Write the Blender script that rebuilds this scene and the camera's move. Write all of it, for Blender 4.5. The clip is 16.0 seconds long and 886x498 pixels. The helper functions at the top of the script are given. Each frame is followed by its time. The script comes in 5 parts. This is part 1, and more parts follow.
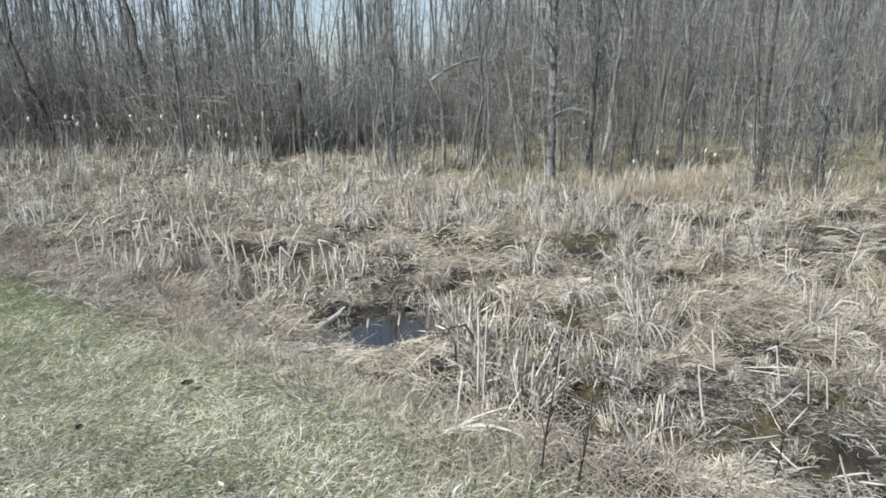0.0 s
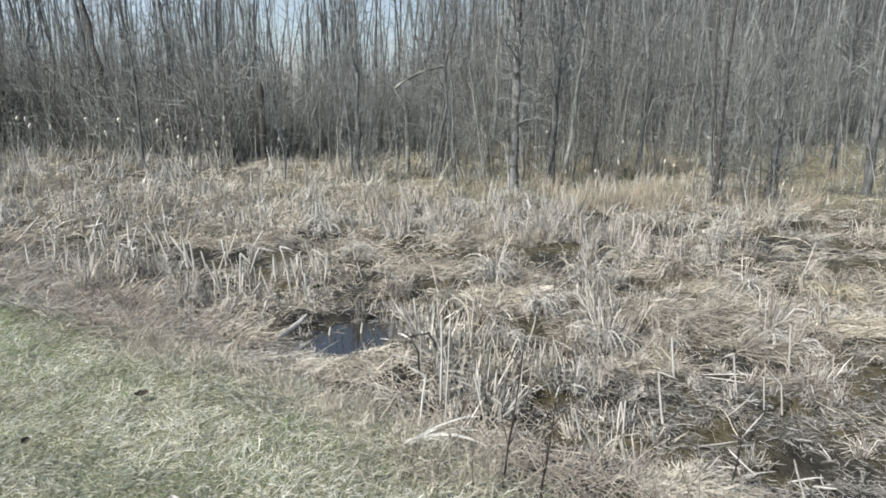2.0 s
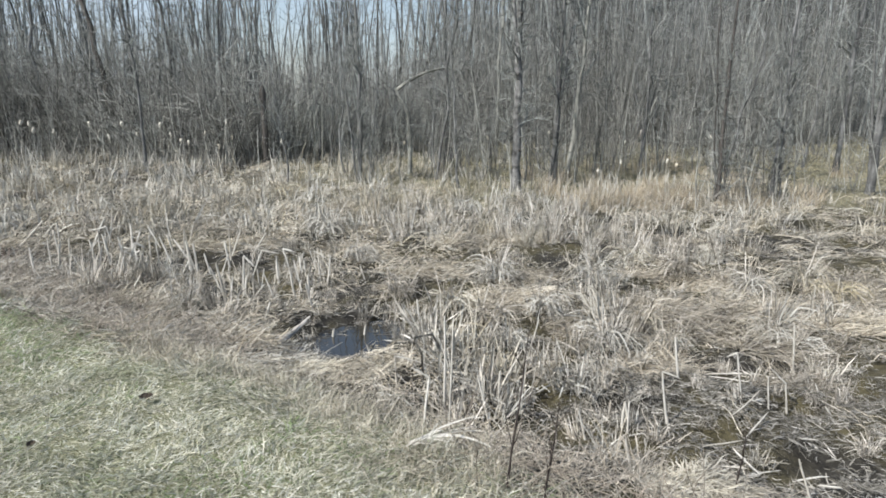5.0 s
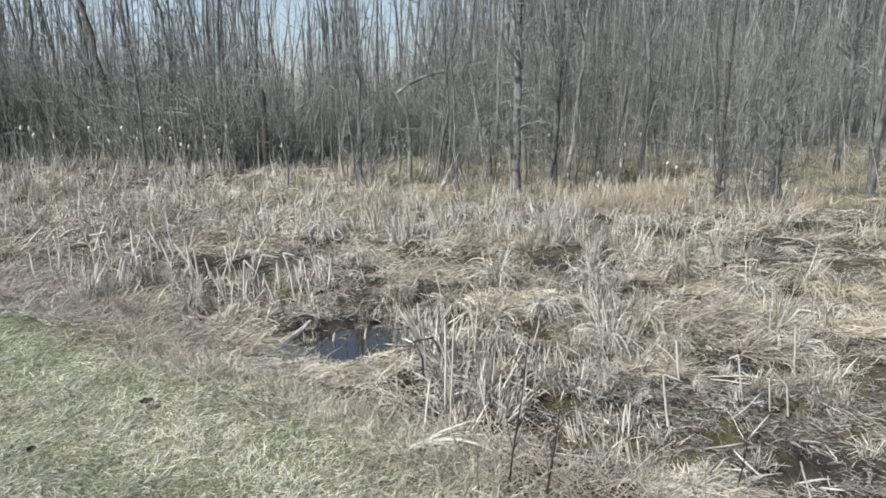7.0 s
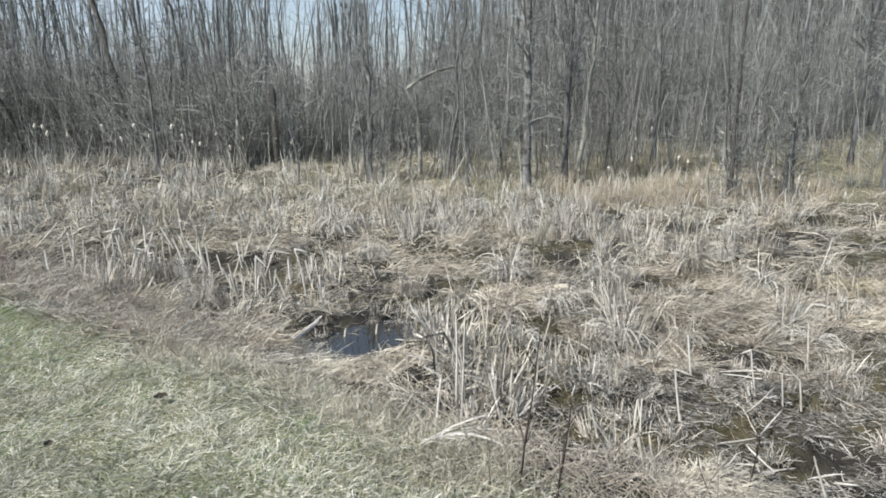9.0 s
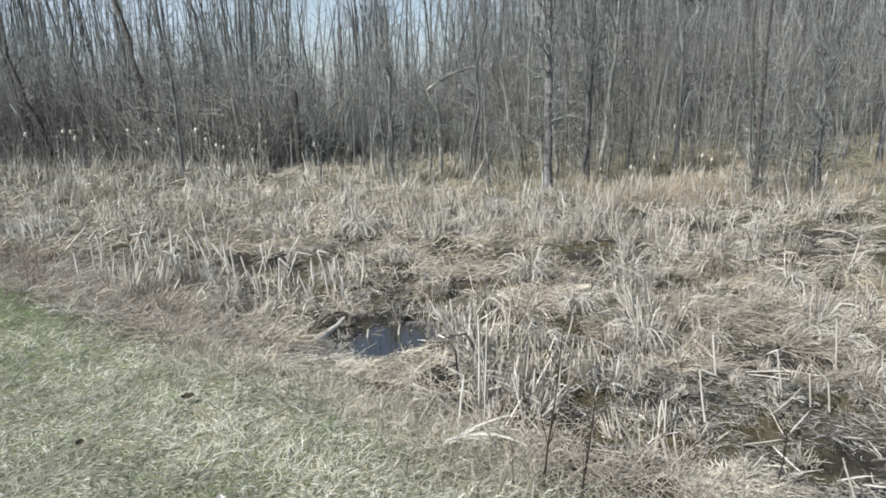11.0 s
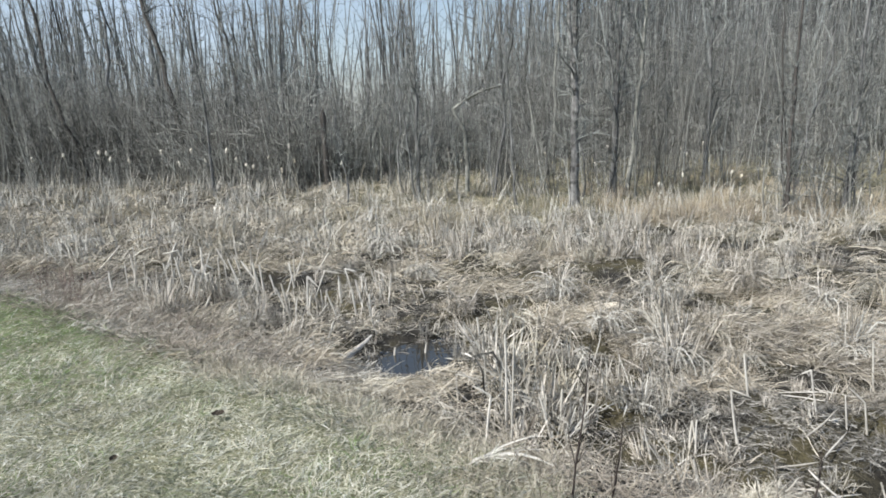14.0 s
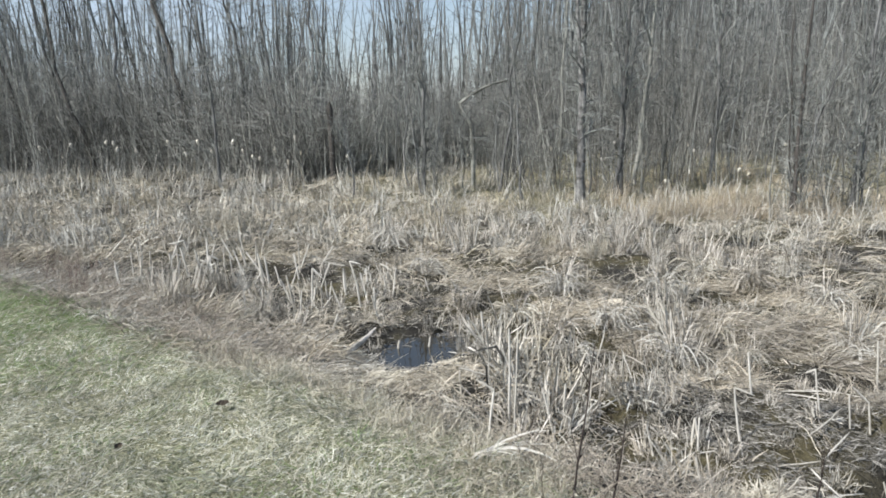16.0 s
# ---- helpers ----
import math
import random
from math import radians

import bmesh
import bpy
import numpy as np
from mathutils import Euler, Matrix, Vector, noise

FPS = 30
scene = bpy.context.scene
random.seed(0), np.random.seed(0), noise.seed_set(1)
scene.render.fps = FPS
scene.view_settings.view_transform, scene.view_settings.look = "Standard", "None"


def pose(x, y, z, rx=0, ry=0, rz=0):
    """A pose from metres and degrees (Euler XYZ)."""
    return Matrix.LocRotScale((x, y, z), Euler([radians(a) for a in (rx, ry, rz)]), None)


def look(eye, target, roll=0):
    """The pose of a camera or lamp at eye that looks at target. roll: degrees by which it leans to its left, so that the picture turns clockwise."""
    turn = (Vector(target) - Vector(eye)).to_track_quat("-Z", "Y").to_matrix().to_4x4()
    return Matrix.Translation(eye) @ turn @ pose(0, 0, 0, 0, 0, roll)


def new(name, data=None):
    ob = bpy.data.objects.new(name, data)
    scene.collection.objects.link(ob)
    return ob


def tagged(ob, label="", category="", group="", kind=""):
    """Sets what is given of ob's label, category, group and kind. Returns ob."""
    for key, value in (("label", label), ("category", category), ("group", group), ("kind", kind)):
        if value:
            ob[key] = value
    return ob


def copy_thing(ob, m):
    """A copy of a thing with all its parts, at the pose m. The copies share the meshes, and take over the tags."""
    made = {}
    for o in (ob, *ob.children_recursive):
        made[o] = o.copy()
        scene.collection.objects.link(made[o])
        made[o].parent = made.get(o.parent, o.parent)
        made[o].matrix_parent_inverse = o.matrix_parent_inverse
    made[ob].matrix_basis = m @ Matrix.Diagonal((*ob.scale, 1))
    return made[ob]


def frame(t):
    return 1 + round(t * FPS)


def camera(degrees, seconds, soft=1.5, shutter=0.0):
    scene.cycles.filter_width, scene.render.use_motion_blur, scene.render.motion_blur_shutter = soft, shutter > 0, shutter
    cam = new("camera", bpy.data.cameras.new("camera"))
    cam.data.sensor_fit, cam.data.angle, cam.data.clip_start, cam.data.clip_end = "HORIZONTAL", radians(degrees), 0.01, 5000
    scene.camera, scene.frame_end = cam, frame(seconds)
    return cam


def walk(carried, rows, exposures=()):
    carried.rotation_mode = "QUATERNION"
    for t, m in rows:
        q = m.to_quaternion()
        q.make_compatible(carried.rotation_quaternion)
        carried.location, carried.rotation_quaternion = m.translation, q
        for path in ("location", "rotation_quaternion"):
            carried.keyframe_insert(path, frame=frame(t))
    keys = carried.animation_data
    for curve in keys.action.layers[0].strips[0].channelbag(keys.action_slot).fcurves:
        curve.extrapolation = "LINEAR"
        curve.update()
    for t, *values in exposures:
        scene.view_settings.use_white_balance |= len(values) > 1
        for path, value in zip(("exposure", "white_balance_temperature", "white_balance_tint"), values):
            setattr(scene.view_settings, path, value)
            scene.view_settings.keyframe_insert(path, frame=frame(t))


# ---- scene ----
cam = camera(67.0, 16.0, soft=1.8)
PATH = [
    (0, (0.0, 0.0, 1.65), (0.0, 1.949, 1.2), -0.0),
    (0.5, (-0.001, -0.002, 1.652), (-0.007, 1.948, 1.209), -0.6),
    (1, (0.0, -0.002, 1.654), (0.007, 1.948, 1.207), -0.2),
    (1.5, (0.0, 0.008, 1.649), (0.04, 1.959, 1.211), 0.3),
    (2, (0.001, 0.022, 1.645), (0.11, 1.973, 1.218), 1.0),
    (2.5, (0.003, 0.024, 1.645), (0.132, 1.973, 1.216), 1.0),
    (3, (0.001, 0.022, 1.645), (0.117, 1.973, 1.22), 1.0),
    (3.5, (-0.001, 0.019, 1.646), (0.11, 1.971, 1.223), 1.0),
    (4, (0.002, 0.02, 1.645), (0.108, 1.971, 1.221), 0.8),
    (6.5, (0.002, 0.017, 1.646), (0.102, 1.971, 1.229), 0.4),
    (7, (0.004, 0.018, 1.647), (0.103, 1.972, 1.233), 0.3),
    (7.5, (0.003, 0.019, 1.646), (0.093, 1.972, 1.222), 0.3),
    (8, (0.004, 0.015, 1.648), (0.083, 1.967, 1.221), 0.2),
    (8.5, (0.001, 0.015, 1.647), (0.069, 1.967, 1.217), -0.1),
    (9, (0.001, 0.013, 1.647), (0.069, 1.965, 1.22), -0.1),
    (11.5, (-0.003, -0.004, 1.653), (-0.025, 1.951, 1.23), -1.1),
    (12, (-0.003, -0.007, 1.655), (-0.045, 1.949, 1.239), -1.3),
    (12.5, (-0.003, -0.008, 1.655), (-0.048, 1.95, 1.25), -1.4),
    (13, (-0.004, -0.011, 1.655), (-0.06, 1.947, 1.252), -1.5),
    (13.5, (0.0, -0.015, 1.657), (-0.06, 1.945, 1.262), -1.4),
    (14, (-0.002, -0.02, 1.663), (-0.076, 1.944, 1.291), -1.4),
    (14.5, (-0.001, -0.021, 1.663), (-0.078, 1.943, 1.294), -1.4),
    (15, (-0.003, -0.02, 1.663), (-0.079, 1.942, 1.281), -1.0),
    (15.5, (-0.003, -0.02, 1.663), (-0.085, 1.94, 1.273), -0.8),
    (16, (-0.006, -0.024, 1.662), (-0.094, 1.936, 1.273), -0.7),
]
walk(cam, [(t, look(eye, target, roll)) for t, eye, target, roll in PATH], [(0, 0.455, 6550, 10)])

# ---- light ----
SUN_AZ, SUN_EL = radians(-123), radians(44)      # azimuth from +y towards +x
world = bpy.data.worlds.new("sky")
scene.world = world
world.use_nodes = True
wt = world.node_tree
wt.nodes.clear()
sky = wt.nodes.new("ShaderNodeTexSky")
sky.sky_type, sky.sun_disc = "NISHITA", False
sky.sun_elevation, sky.sun_rotation = SUN_EL, SUN_AZ
sky.air_density, sky.dust_density, sky.ozone_density = 1.2, 0.8, 2.0
back = wt.nodes.new("ShaderNodeBackground")
back.inputs["Strength"].default_value = 0.088
wout = wt.nodes.new("ShaderNodeOutputWorld")
cloud_at = wt.nodes.new("ShaderNodeTexNoise")
cloud_at.inputs["Scale"].default_value, cloud_at.inputs["Detail"].default_value = 2.2, 5
sky_way = wt.nodes.new("ShaderNodeTexCoord")
wt.links.new(sky_way.outputs["Generated"], cloud_at.inputs["Vector"])
cover = wt.nodes.new("ShaderNodeMapRange")
cover.inputs["From Min"].default_value, cover.inputs["From Max"].default_value = 0.35, 0.68
cover.inputs["To Min"].default_value, cover.inputs["To Max"].default_value = 0.30, 0.80
wt.links.new(cloud_at.outputs[0], cover.inputs[0])
veil = wt.nodes.new("ShaderNodeMix")
veil.data_type = "RGBA"
veil.inputs[7].default_value = (6.0, 7.1, 8.9, 1)
apart = wt.nodes.new("ShaderNodeSeparateXYZ")
wt.links.new(sky_way.outputs["Generated"], apart.inputs[0])
thin = wt.nodes.new("ShaderNodeMapRange")
thin.inputs["From Min"].default_value, thin.inputs["From Max"].default_value = 0.10, 0.32
thin.inputs["To Min"].default_value, thin.inputs["To Max"].default_value = 1.0, 0.35
wt.links.new(apart.outputs["Z"], thin.inputs[0])
haze = wt.nodes.new("ShaderNodeMath")
haze.operation = "MULTIPLY"
wt.links.new(cover.outputs[0], haze.inputs[0])
wt.links.new(thin.outputs[0], haze.inputs[1])
wt.links.new(haze.outputs[0], veil.inputs[0])
wt.links.new(sky.outputs[0], veil.inputs[6])
wt.links.new(veil.outputs[2], back.inputs[0])
wt.links.new(back.outputs[0], wout.inputs[0])

sun_data = bpy.data.lights.new("sun", "SUN")
sun_data.energy, sun_data.angle, sun_data.color = 5.0, radians(1.0), (1.0, 0.97, 0.93)
sun = new("sun", sun_data)
sun_dir = Vector((math.sin(SUN_AZ) * math.cos(SUN_EL), math.cos(SUN_AZ) * math.cos(SUN_EL), math.sin(SUN_EL)))
sun.matrix_basis = look(sun_dir * 60, (0, 0, 0))


# ---- materials ----
def material(name, cols, rough=0.75, patch=1.2, grain=60.0, stretch=(1, 1, 1), islands=True, translucent=0.0, bump=0.0,
             patch_depth=0.35, grain_depth=0.3, tint=None, tint_scale=0.5, tint_at=(0.5, 0.65)):
    """A rough natural surface: a ramp of colours picked per piece, with patches and grain; tint: a colour that takes over in large patches."""
    m = bpy.data.materials.new(name)
    m.use_nodes = True
    t = m.node_tree
    t.nodes.clear()
    L, N = t.links.new, t.nodes.new
    coord = N("ShaderNodeNewGeometry")
    info = N("ShaderNodeObjectInfo")
    add = N("ShaderNodeMath"); add.operation = "ADD"
    L(info.outputs["Random"], add.inputs[0])
    if islands:
        L(coord.outputs["Random Per Island"], add.inputs[1])
    else:
        add.inputs[1].default_value = 0.0
    fr = N("ShaderNodeMath"); fr.operation = "FRACT"
    L(add.outputs[0], fr.inputs[0])
    ramp = N("ShaderNodeValToRGB")
    el = ramp.color_ramp.elements
    while len(el) < len(cols):
        el.new(0.5)
    for i, c in enumerate(cols):
        el[i].position = i / max(1, len(cols) - 1)
        el[i].color = (*c, 1)
    L(fr.outputs[0], ramp.inputs[0])
    colour = ramp.outputs[0]
    if tint:
        big = N("ShaderNodeTexNoise"); big.inputs["Scale"].default_value = tint_scale; big.inputs["Detail"].default_value = 3
        L(coord.outputs["Position"], big.inputs["Vector"])
        mr = N("ShaderNodeMapRange")
        mr.inputs["From Min"].default_value, mr.inputs["From Max"].default_value = tint_at
        L(big.outputs[0], mr.inputs[0])
        mixt = N("ShaderNodeMix"); mixt.data_type = "RGBA"
        L(mr.outputs[0], mixt.inputs[0]); L(colour, mixt.inputs[6]); mixt.inputs[7].default_value = (*tint, 1)
        colour = mixt.outputs[2]
    pn = N("ShaderNodeTexNoise"); pn.inputs["Scale"].default_value = patch; pn.inputs["Detail"].default_value = 4
    L(coord.outputs["Position"], pn.inputs["Vector"])
    tc = N("ShaderNodeTexCoord")
    mp = N("ShaderNodeMapping"); mp.inputs["Scale"].default_value = stretch
    L(tc.outputs["Object"], mp.inputs[0])
    gn = N("ShaderNodeTexNoise"); gn.inputs["Scale"].default_value = grain; gn.inputs["Detail"].default_value = 5
    gn.inputs["Roughness"].default_value = 0.65
    L(mp.outputs[0], gn.inputs["Vector"])
    for src, depth in ((pn, patch_depth), (gn, grain_depth)):
        r = N("ShaderNodeMapRange")
        r.inputs["From Min"].default_value, r.inputs["From Max"].default_value = 0.3, 0.7
        r.inputs["To Min"].default_value, r.inputs["To Max"].default_value = 1 - depth, 1 + depth * 0.7
        L(src.outputs[0], r.inputs[0])
        mul = N("ShaderNodeMix"); mul.data_type = "RGBA"; mul.blend_type = "MULTIPLY"; mul.inputs[0].default_value = 1
        cc = N("ShaderNodeCombineColor")
        for k in range(3):
            L(r.outputs[0], cc.inputs[k])
        L(colour, mul.inputs[6]); L(cc.outputs[0], mul.inputs[7])
        colour = mul.outputs[2]
    p = N("ShaderNodeBsdfPrincipled")
    L(colour, p.inputs["Base Color"])
    p.inputs["Roughness"].default_value = rough
    p.inputs["Specular IOR Level"].default_value = 0.25
    if bump:
        b = N("ShaderNodeBump"); b.inputs["Strength"].default_value = bump; b.inputs["Distance"].default_value = 0.01
        L(gn.outputs[0], b.inputs["Height"]); L(b.outputs[0], p.inputs["Normal"])
    out = N("ShaderNodeOutputMaterial")
    if translucent:
        tr = N("ShaderNodeBsdfTranslucent")
        L(colour, tr.inputs[0])
        ms = N("ShaderNodeMixShader"); ms.inputs[0].default_value = translucent
        L(p.outputs[0], ms.inputs[1]); L(tr.outputs[0], ms.inputs[2]); L(ms.outputs[0], out.inputs[0])
    else:
        L(p.outputs[0], out.inputs[0])
    return m


REED = material("dry_reed_leaf", [(0.235, 0.218, 0.187), (0.435, 0.417, 0.359), (0.596, 0.582, 0.528), (0.344, 0.331, 0.295), (0.691, 0.685, 0.632), (0.480, 0.466, 0.419), (0.109, 0.100, 0.083)],
                translucent=0.08, patch=0.9, grain=40, tint=(0.43, 0.375, 0.255), tint_scale=0.55, tint_at=(0.5, 0.78))
STRAW = material("matted_straw", [(0.243, 0.214, 0.165), (0.466, 0.435, 0.354), (0.657, 0.635, 0.551), (0.318, 0.290, 0.235), (0.566, 0.545, 0.465), (0.076, 0.066, 0.052), (0.746, 0.738, 0.672)],
                 translucent=0.08, patch=0.8, grain=40, tint=(0.42, 0.365, 0.235), tint_scale=0.7, tint_at=(0.48, 0.75))
HAY = material("yellowed_straw", [(0.323, 0.285, 0.212), (0.517, 0.469, 0.381), (0.674, 0.632, 0.541), (0.390, 0.345, 0.264), (0.601, 0.552, 0.457), (0.162, 0.140, 0.104)], translucent=0.08, patch=1.5, grain=40)
PALE = material("bleached_reed_stalk", [(0.56, 0.535, 0.47), (0.66, 0.64, 0.585), (0.45, 0.42, 0.36)], rough=0.6, patch=6, grain=30, stretch=(1, 1, 0.1), patch_depth=0.2)
BLEACHED = material("bleached_straw", [(0.507, 0.478, 0.394), (0.645, 0.613, 0.525), (0.719, 0.686, 0.603), (0.553, 0.519, 0.427), (0.387, 0.356, 0.280)], translucent=0.2, patch=3, grain=40)
SODDEN = material("sodden_reed", [(0.045, 0.041, 0.033), (0.164, 0.158, 0.138), (0.335, 0.323, 0.290), (0.094, 0.088, 0.069), (0.525, 0.511, 0.476)], rough=0.5, patch=1.5, grain=40)
SHORT_SEDGE = material("short_dull_sedge", [(0.324, 0.292, 0.190), (0.464, 0.427, 0.295), (0.238, 0.216, 0.135), (0.540, 0.502, 0.365)], translucent=0.2, patch=1.0, grain=40)
OCHRE = material("golden_sedge", [(0.401, 0.339, 0.240), (0.566, 0.497, 0.381), (0.283, 0.233, 0.166), (0.638, 0.580, 0.489)], translucent=0.2, patch=1.5, grain=40)
STANDING = material("standing_cattail_leaf", [(0.182, 0.162, 0.129), (0.447, 0.413, 0.347), (0.648, 0.613, 0.547), (0.333, 0.305, 0.256), (0.802, 0.769, 0.706), (0.525, 0.488, 0.421), (0.088, 0.076, 0.059)], translucent=0.08, patch=1.5, grain=40)
OLD_STRAW = material("old_golden_straw", [(0.255, 0.228, 0.176), (0.409, 0.375, 0.311), (0.548, 0.518, 0.466), (0.178, 0.155, 0.116), (0.325, 0.300, 0.239), (0.097, 0.082, 0.065)], translucent=0.08, patch=2.5, grain=40)
GREY_REED = material("darker_grey_reed", [(0.150, 0.134, 0.111), (0.288, 0.267, 0.225), (0.411, 0.388, 0.342), (0.217, 0.200, 0.171), (0.515, 0.492, 0.438), (0.060, 0.053, 0.041)],
                     translucent=0.08, patch=1.5, grain=40)
GRASS = material("winter_grass", [(0.495, 0.477, 0.369), (0.718, 0.692, 0.584), (0.235, 0.260, 0.151), (0.894, 0.894, 0.846), (0.149, 0.181, 0.097), (0.665, 0.645, 0.537), (0.331, 0.334, 0.233), (0.856, 0.826, 0.720)],
                 translucent=0.25, patch=2.0, grain=40, tint=(0.24, 0.30, 0.14), tint_scale=0.9, tint_at=(0.56, 1.1))
DRY_GRASS = material("long_dry_grass", [(0.324, 0.289, 0.228), (0.555, 0.516, 0.426), (0.450, 0.420, 0.320), (0.716, 0.675, 0.589), (0.381, 0.363, 0.256), (0.636, 0.596, 0.507), (0.231, 0.205, 0.157)], translucent=0.25, patch=1.5, grain=40)
RUSSET = material("russet_twig", [(0.190, 0.148, 0.123), (0.290, 0.239, 0.202), (0.220, 0.170, 0.146)], patch=3, grain=40)
LUSH = material("fresh_grass", [(0.16, 0.24, 0.09), (0.22, 0.31, 0.13), (0.28, 0.36, 0.18), (0.19, 0.26, 0.12)], translucent=0.3, patch=2.5, grain=40)
BRIAR = material("brown_briar_twig", [(0.207, 0.178, 0.144), (0.394, 0.357, 0.298), (0.276, 0.238, 0.190), (0.532, 0.496, 0.431)], patch=1.5, grain=50)
BARK = material("grey_bark", [(0.131, 0.134, 0.131), (0.181, 0.185, 0.182), (0.104, 0.105, 0.102), (0.220, 0.225, 0.220)], islands=False, rough=0.9, patch=2.2, grain=16, stretch=(1, 1, 0.25),
                patch_depth=0.55, grain_depth=0.5, bump=0.8)
PALE_BARK = material("pale_grey_bark", [(0.221, 0.222, 0.198), (0.280, 0.283, 0.253)], islands=False, rough=0.85, patch=3, grain=14, stretch=(1, 1, 0.3), patch_depth=0.6, grain_depth=0.4, bump=0.6)
DARK_BARK = material("dark_brown_bark", [(0.075, 0.069, 0.063), (0.101, 0.095, 0.087)], islands=False, rough=0.85, patch=3, grain=18, stretch=(1, 1, 0.25), bump=0.8)
KNOTTY = material("knotty_grey_bark", [(0.178, 0.178, 0.173), (0.211, 0.211, 0.205)], islands=False, rough=0.9, patch=7, grain=20, stretch=(1, 1, 0.4), patch_depth=0.85, grain_depth=0.5, bump=0.8)
TWIG = material("grey_twig", [(0.077, 0.081, 0.076), (0.203, 0.216, 0.203), (0.336, 0.358, 0.339), (0.122, 0.130, 0.121), (0.257, 0.273, 0.261)], patch=0.5, grain=20)
BRUSH = material("brush_twig", [(0.059, 0.058, 0.051), (0.172, 0.173, 0.159), (0.490, 0.501, 0.461), (0.098, 0.096, 0.087), (0.276, 0.276, 0.251)], patch=0.3, grain=15)
# Brush twig dimmed and blued, so the haze of distance sits in its colour.
FAR_TWIG = material("distance_tinted_twig", [(0.042, 0.044, 0.041), (0.124, 0.131, 0.127), (0.353, 0.381, 0.369), (0.071, 0.073, 0.070), (0.199, 0.210, 0.201)], patch=0.3, grain=15)
SAPLING_BARK = material("dark_sapling_bark", [(0.035, 0.028, 0.025), (0.050, 0.040, 0.036)], islands=False, patch=8, grain=80)
FLUFF = material("cattail_down", [(0.72, 0.68, 0.585), (0.79, 0.76, 0.68), (0.64, 0.58, 0.46)], rough=0.95, patch=20, grain=90, patch_depth=0.15, grain_depth=0.15, bump=0.6)
DRIFT = material("weathered_wood", [(0.300, 0.270, 0.213)], islands=False, rough=0.85, patch=5, grain=20, stretch=(1, 0.2, 0.2), bump=0.8)
LEAF = material("dead_leaf", [(0.04, 0.032, 0.024), (0.065, 0.052, 0.036)], islands=False, patch=20, grain=60)
PALE_LEAF = material("bleached_leaf", [(0.42, 0.40, 0.36), (0.48, 0.46, 0.42)], islands=False, patch=20, grain=60)


def ground_material():
    m = bpy.data.materials.new("marsh_ground")
    m.use_nodes = True
    t = m.node_tree
    L, N = t.links.new, t.nodes.new
    p = t.nodes["Principled BSDF"]
    geo = N("ShaderNodeNewGeometry")

    def noise_ramp(scale, stops, detail=6):
        n = N("ShaderNodeTexNoise"); n.inputs["Scale"].default_value = scale; n.inputs["Detail"].default_value = detail
        n.inputs["Roughness"].default_value = 0.65
        L(geo.outputs["Position"], n.inputs["Vector"])
        r = N("ShaderNodeValToRGB")
        e = r.color_ramp.elements
        while len(e) < len(stops):
            e.new(0.5)
        for i, (at, c) in enumerate(stops):
            e[i].position, e[i].color = at, (*c, 1)
        L(n.outputs[0], r.inputs[0])
        return n, r.outputs[0]

    def mix(fac, a, b):
        x = N("ShaderNodeMix"); x.data_type = "RGBA"
        L(fac, x.inputs[0]); L(a, x.inputs[6]); L(b, x.inputs[7])
        return x.outputs[2]

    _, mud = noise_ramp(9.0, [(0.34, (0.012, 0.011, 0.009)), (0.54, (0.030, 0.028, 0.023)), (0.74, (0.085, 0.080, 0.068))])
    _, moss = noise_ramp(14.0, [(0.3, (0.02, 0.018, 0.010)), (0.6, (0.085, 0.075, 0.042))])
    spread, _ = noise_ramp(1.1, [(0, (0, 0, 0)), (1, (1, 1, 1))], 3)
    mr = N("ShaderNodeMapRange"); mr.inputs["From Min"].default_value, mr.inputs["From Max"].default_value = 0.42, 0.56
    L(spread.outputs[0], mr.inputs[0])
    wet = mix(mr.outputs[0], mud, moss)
    _, turf = noise_ramp(25.0, [(0.3, (0.075, 0.085, 0.045)), (0.5, (0.18, 0.18, 0.11)), (0.7, (0.32, 0.315, 0.22))])
    # Leaf litter, darkened to carry the shade deep in the wood.
    _, shaded_leafy = noise_ramp(3.0, [(0.3, (0.05, 0.05, 0.046)), (0.7, (0.11, 0.11, 0.102))])
    _, thatch = noise_ramp(11.0, [(0.3, (0.085, 0.08, 0.05)), (0.5, (0.18, 0.17, 0.112)), (0.7, (0.29, 0.275, 0.195))])
    dry = N("ShaderNodeAttribute"); dry.attribute_name = "sedge"
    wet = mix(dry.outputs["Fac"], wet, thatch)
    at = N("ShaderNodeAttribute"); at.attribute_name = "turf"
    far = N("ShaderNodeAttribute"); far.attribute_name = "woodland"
    col = mix(far.outputs["Fac"], mix(at.outputs["Fac"], wet, turf), shaded_leafy)
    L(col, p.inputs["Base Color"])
    fine = N("ShaderNodeTexNoise"); fine.inputs["Scale"].default_value = 45; fine.inputs["Detail"].default_value = 6
    L(geo.outputs["Position"], fine.inputs["Vector"])
    b = N("ShaderNodeBump"); b.inputs["Strength"].default_value = 0.8; b.inputs["Distance"].default_value = 0.03
    L(fine.outputs[0], b.inputs["Height"]); L(b.outputs[0], p.inputs["Normal"])
    p.inputs["Roughness"].default_value = 0.85
    p.inputs["Specular IOR Level"].default_value = 0.25
    return m


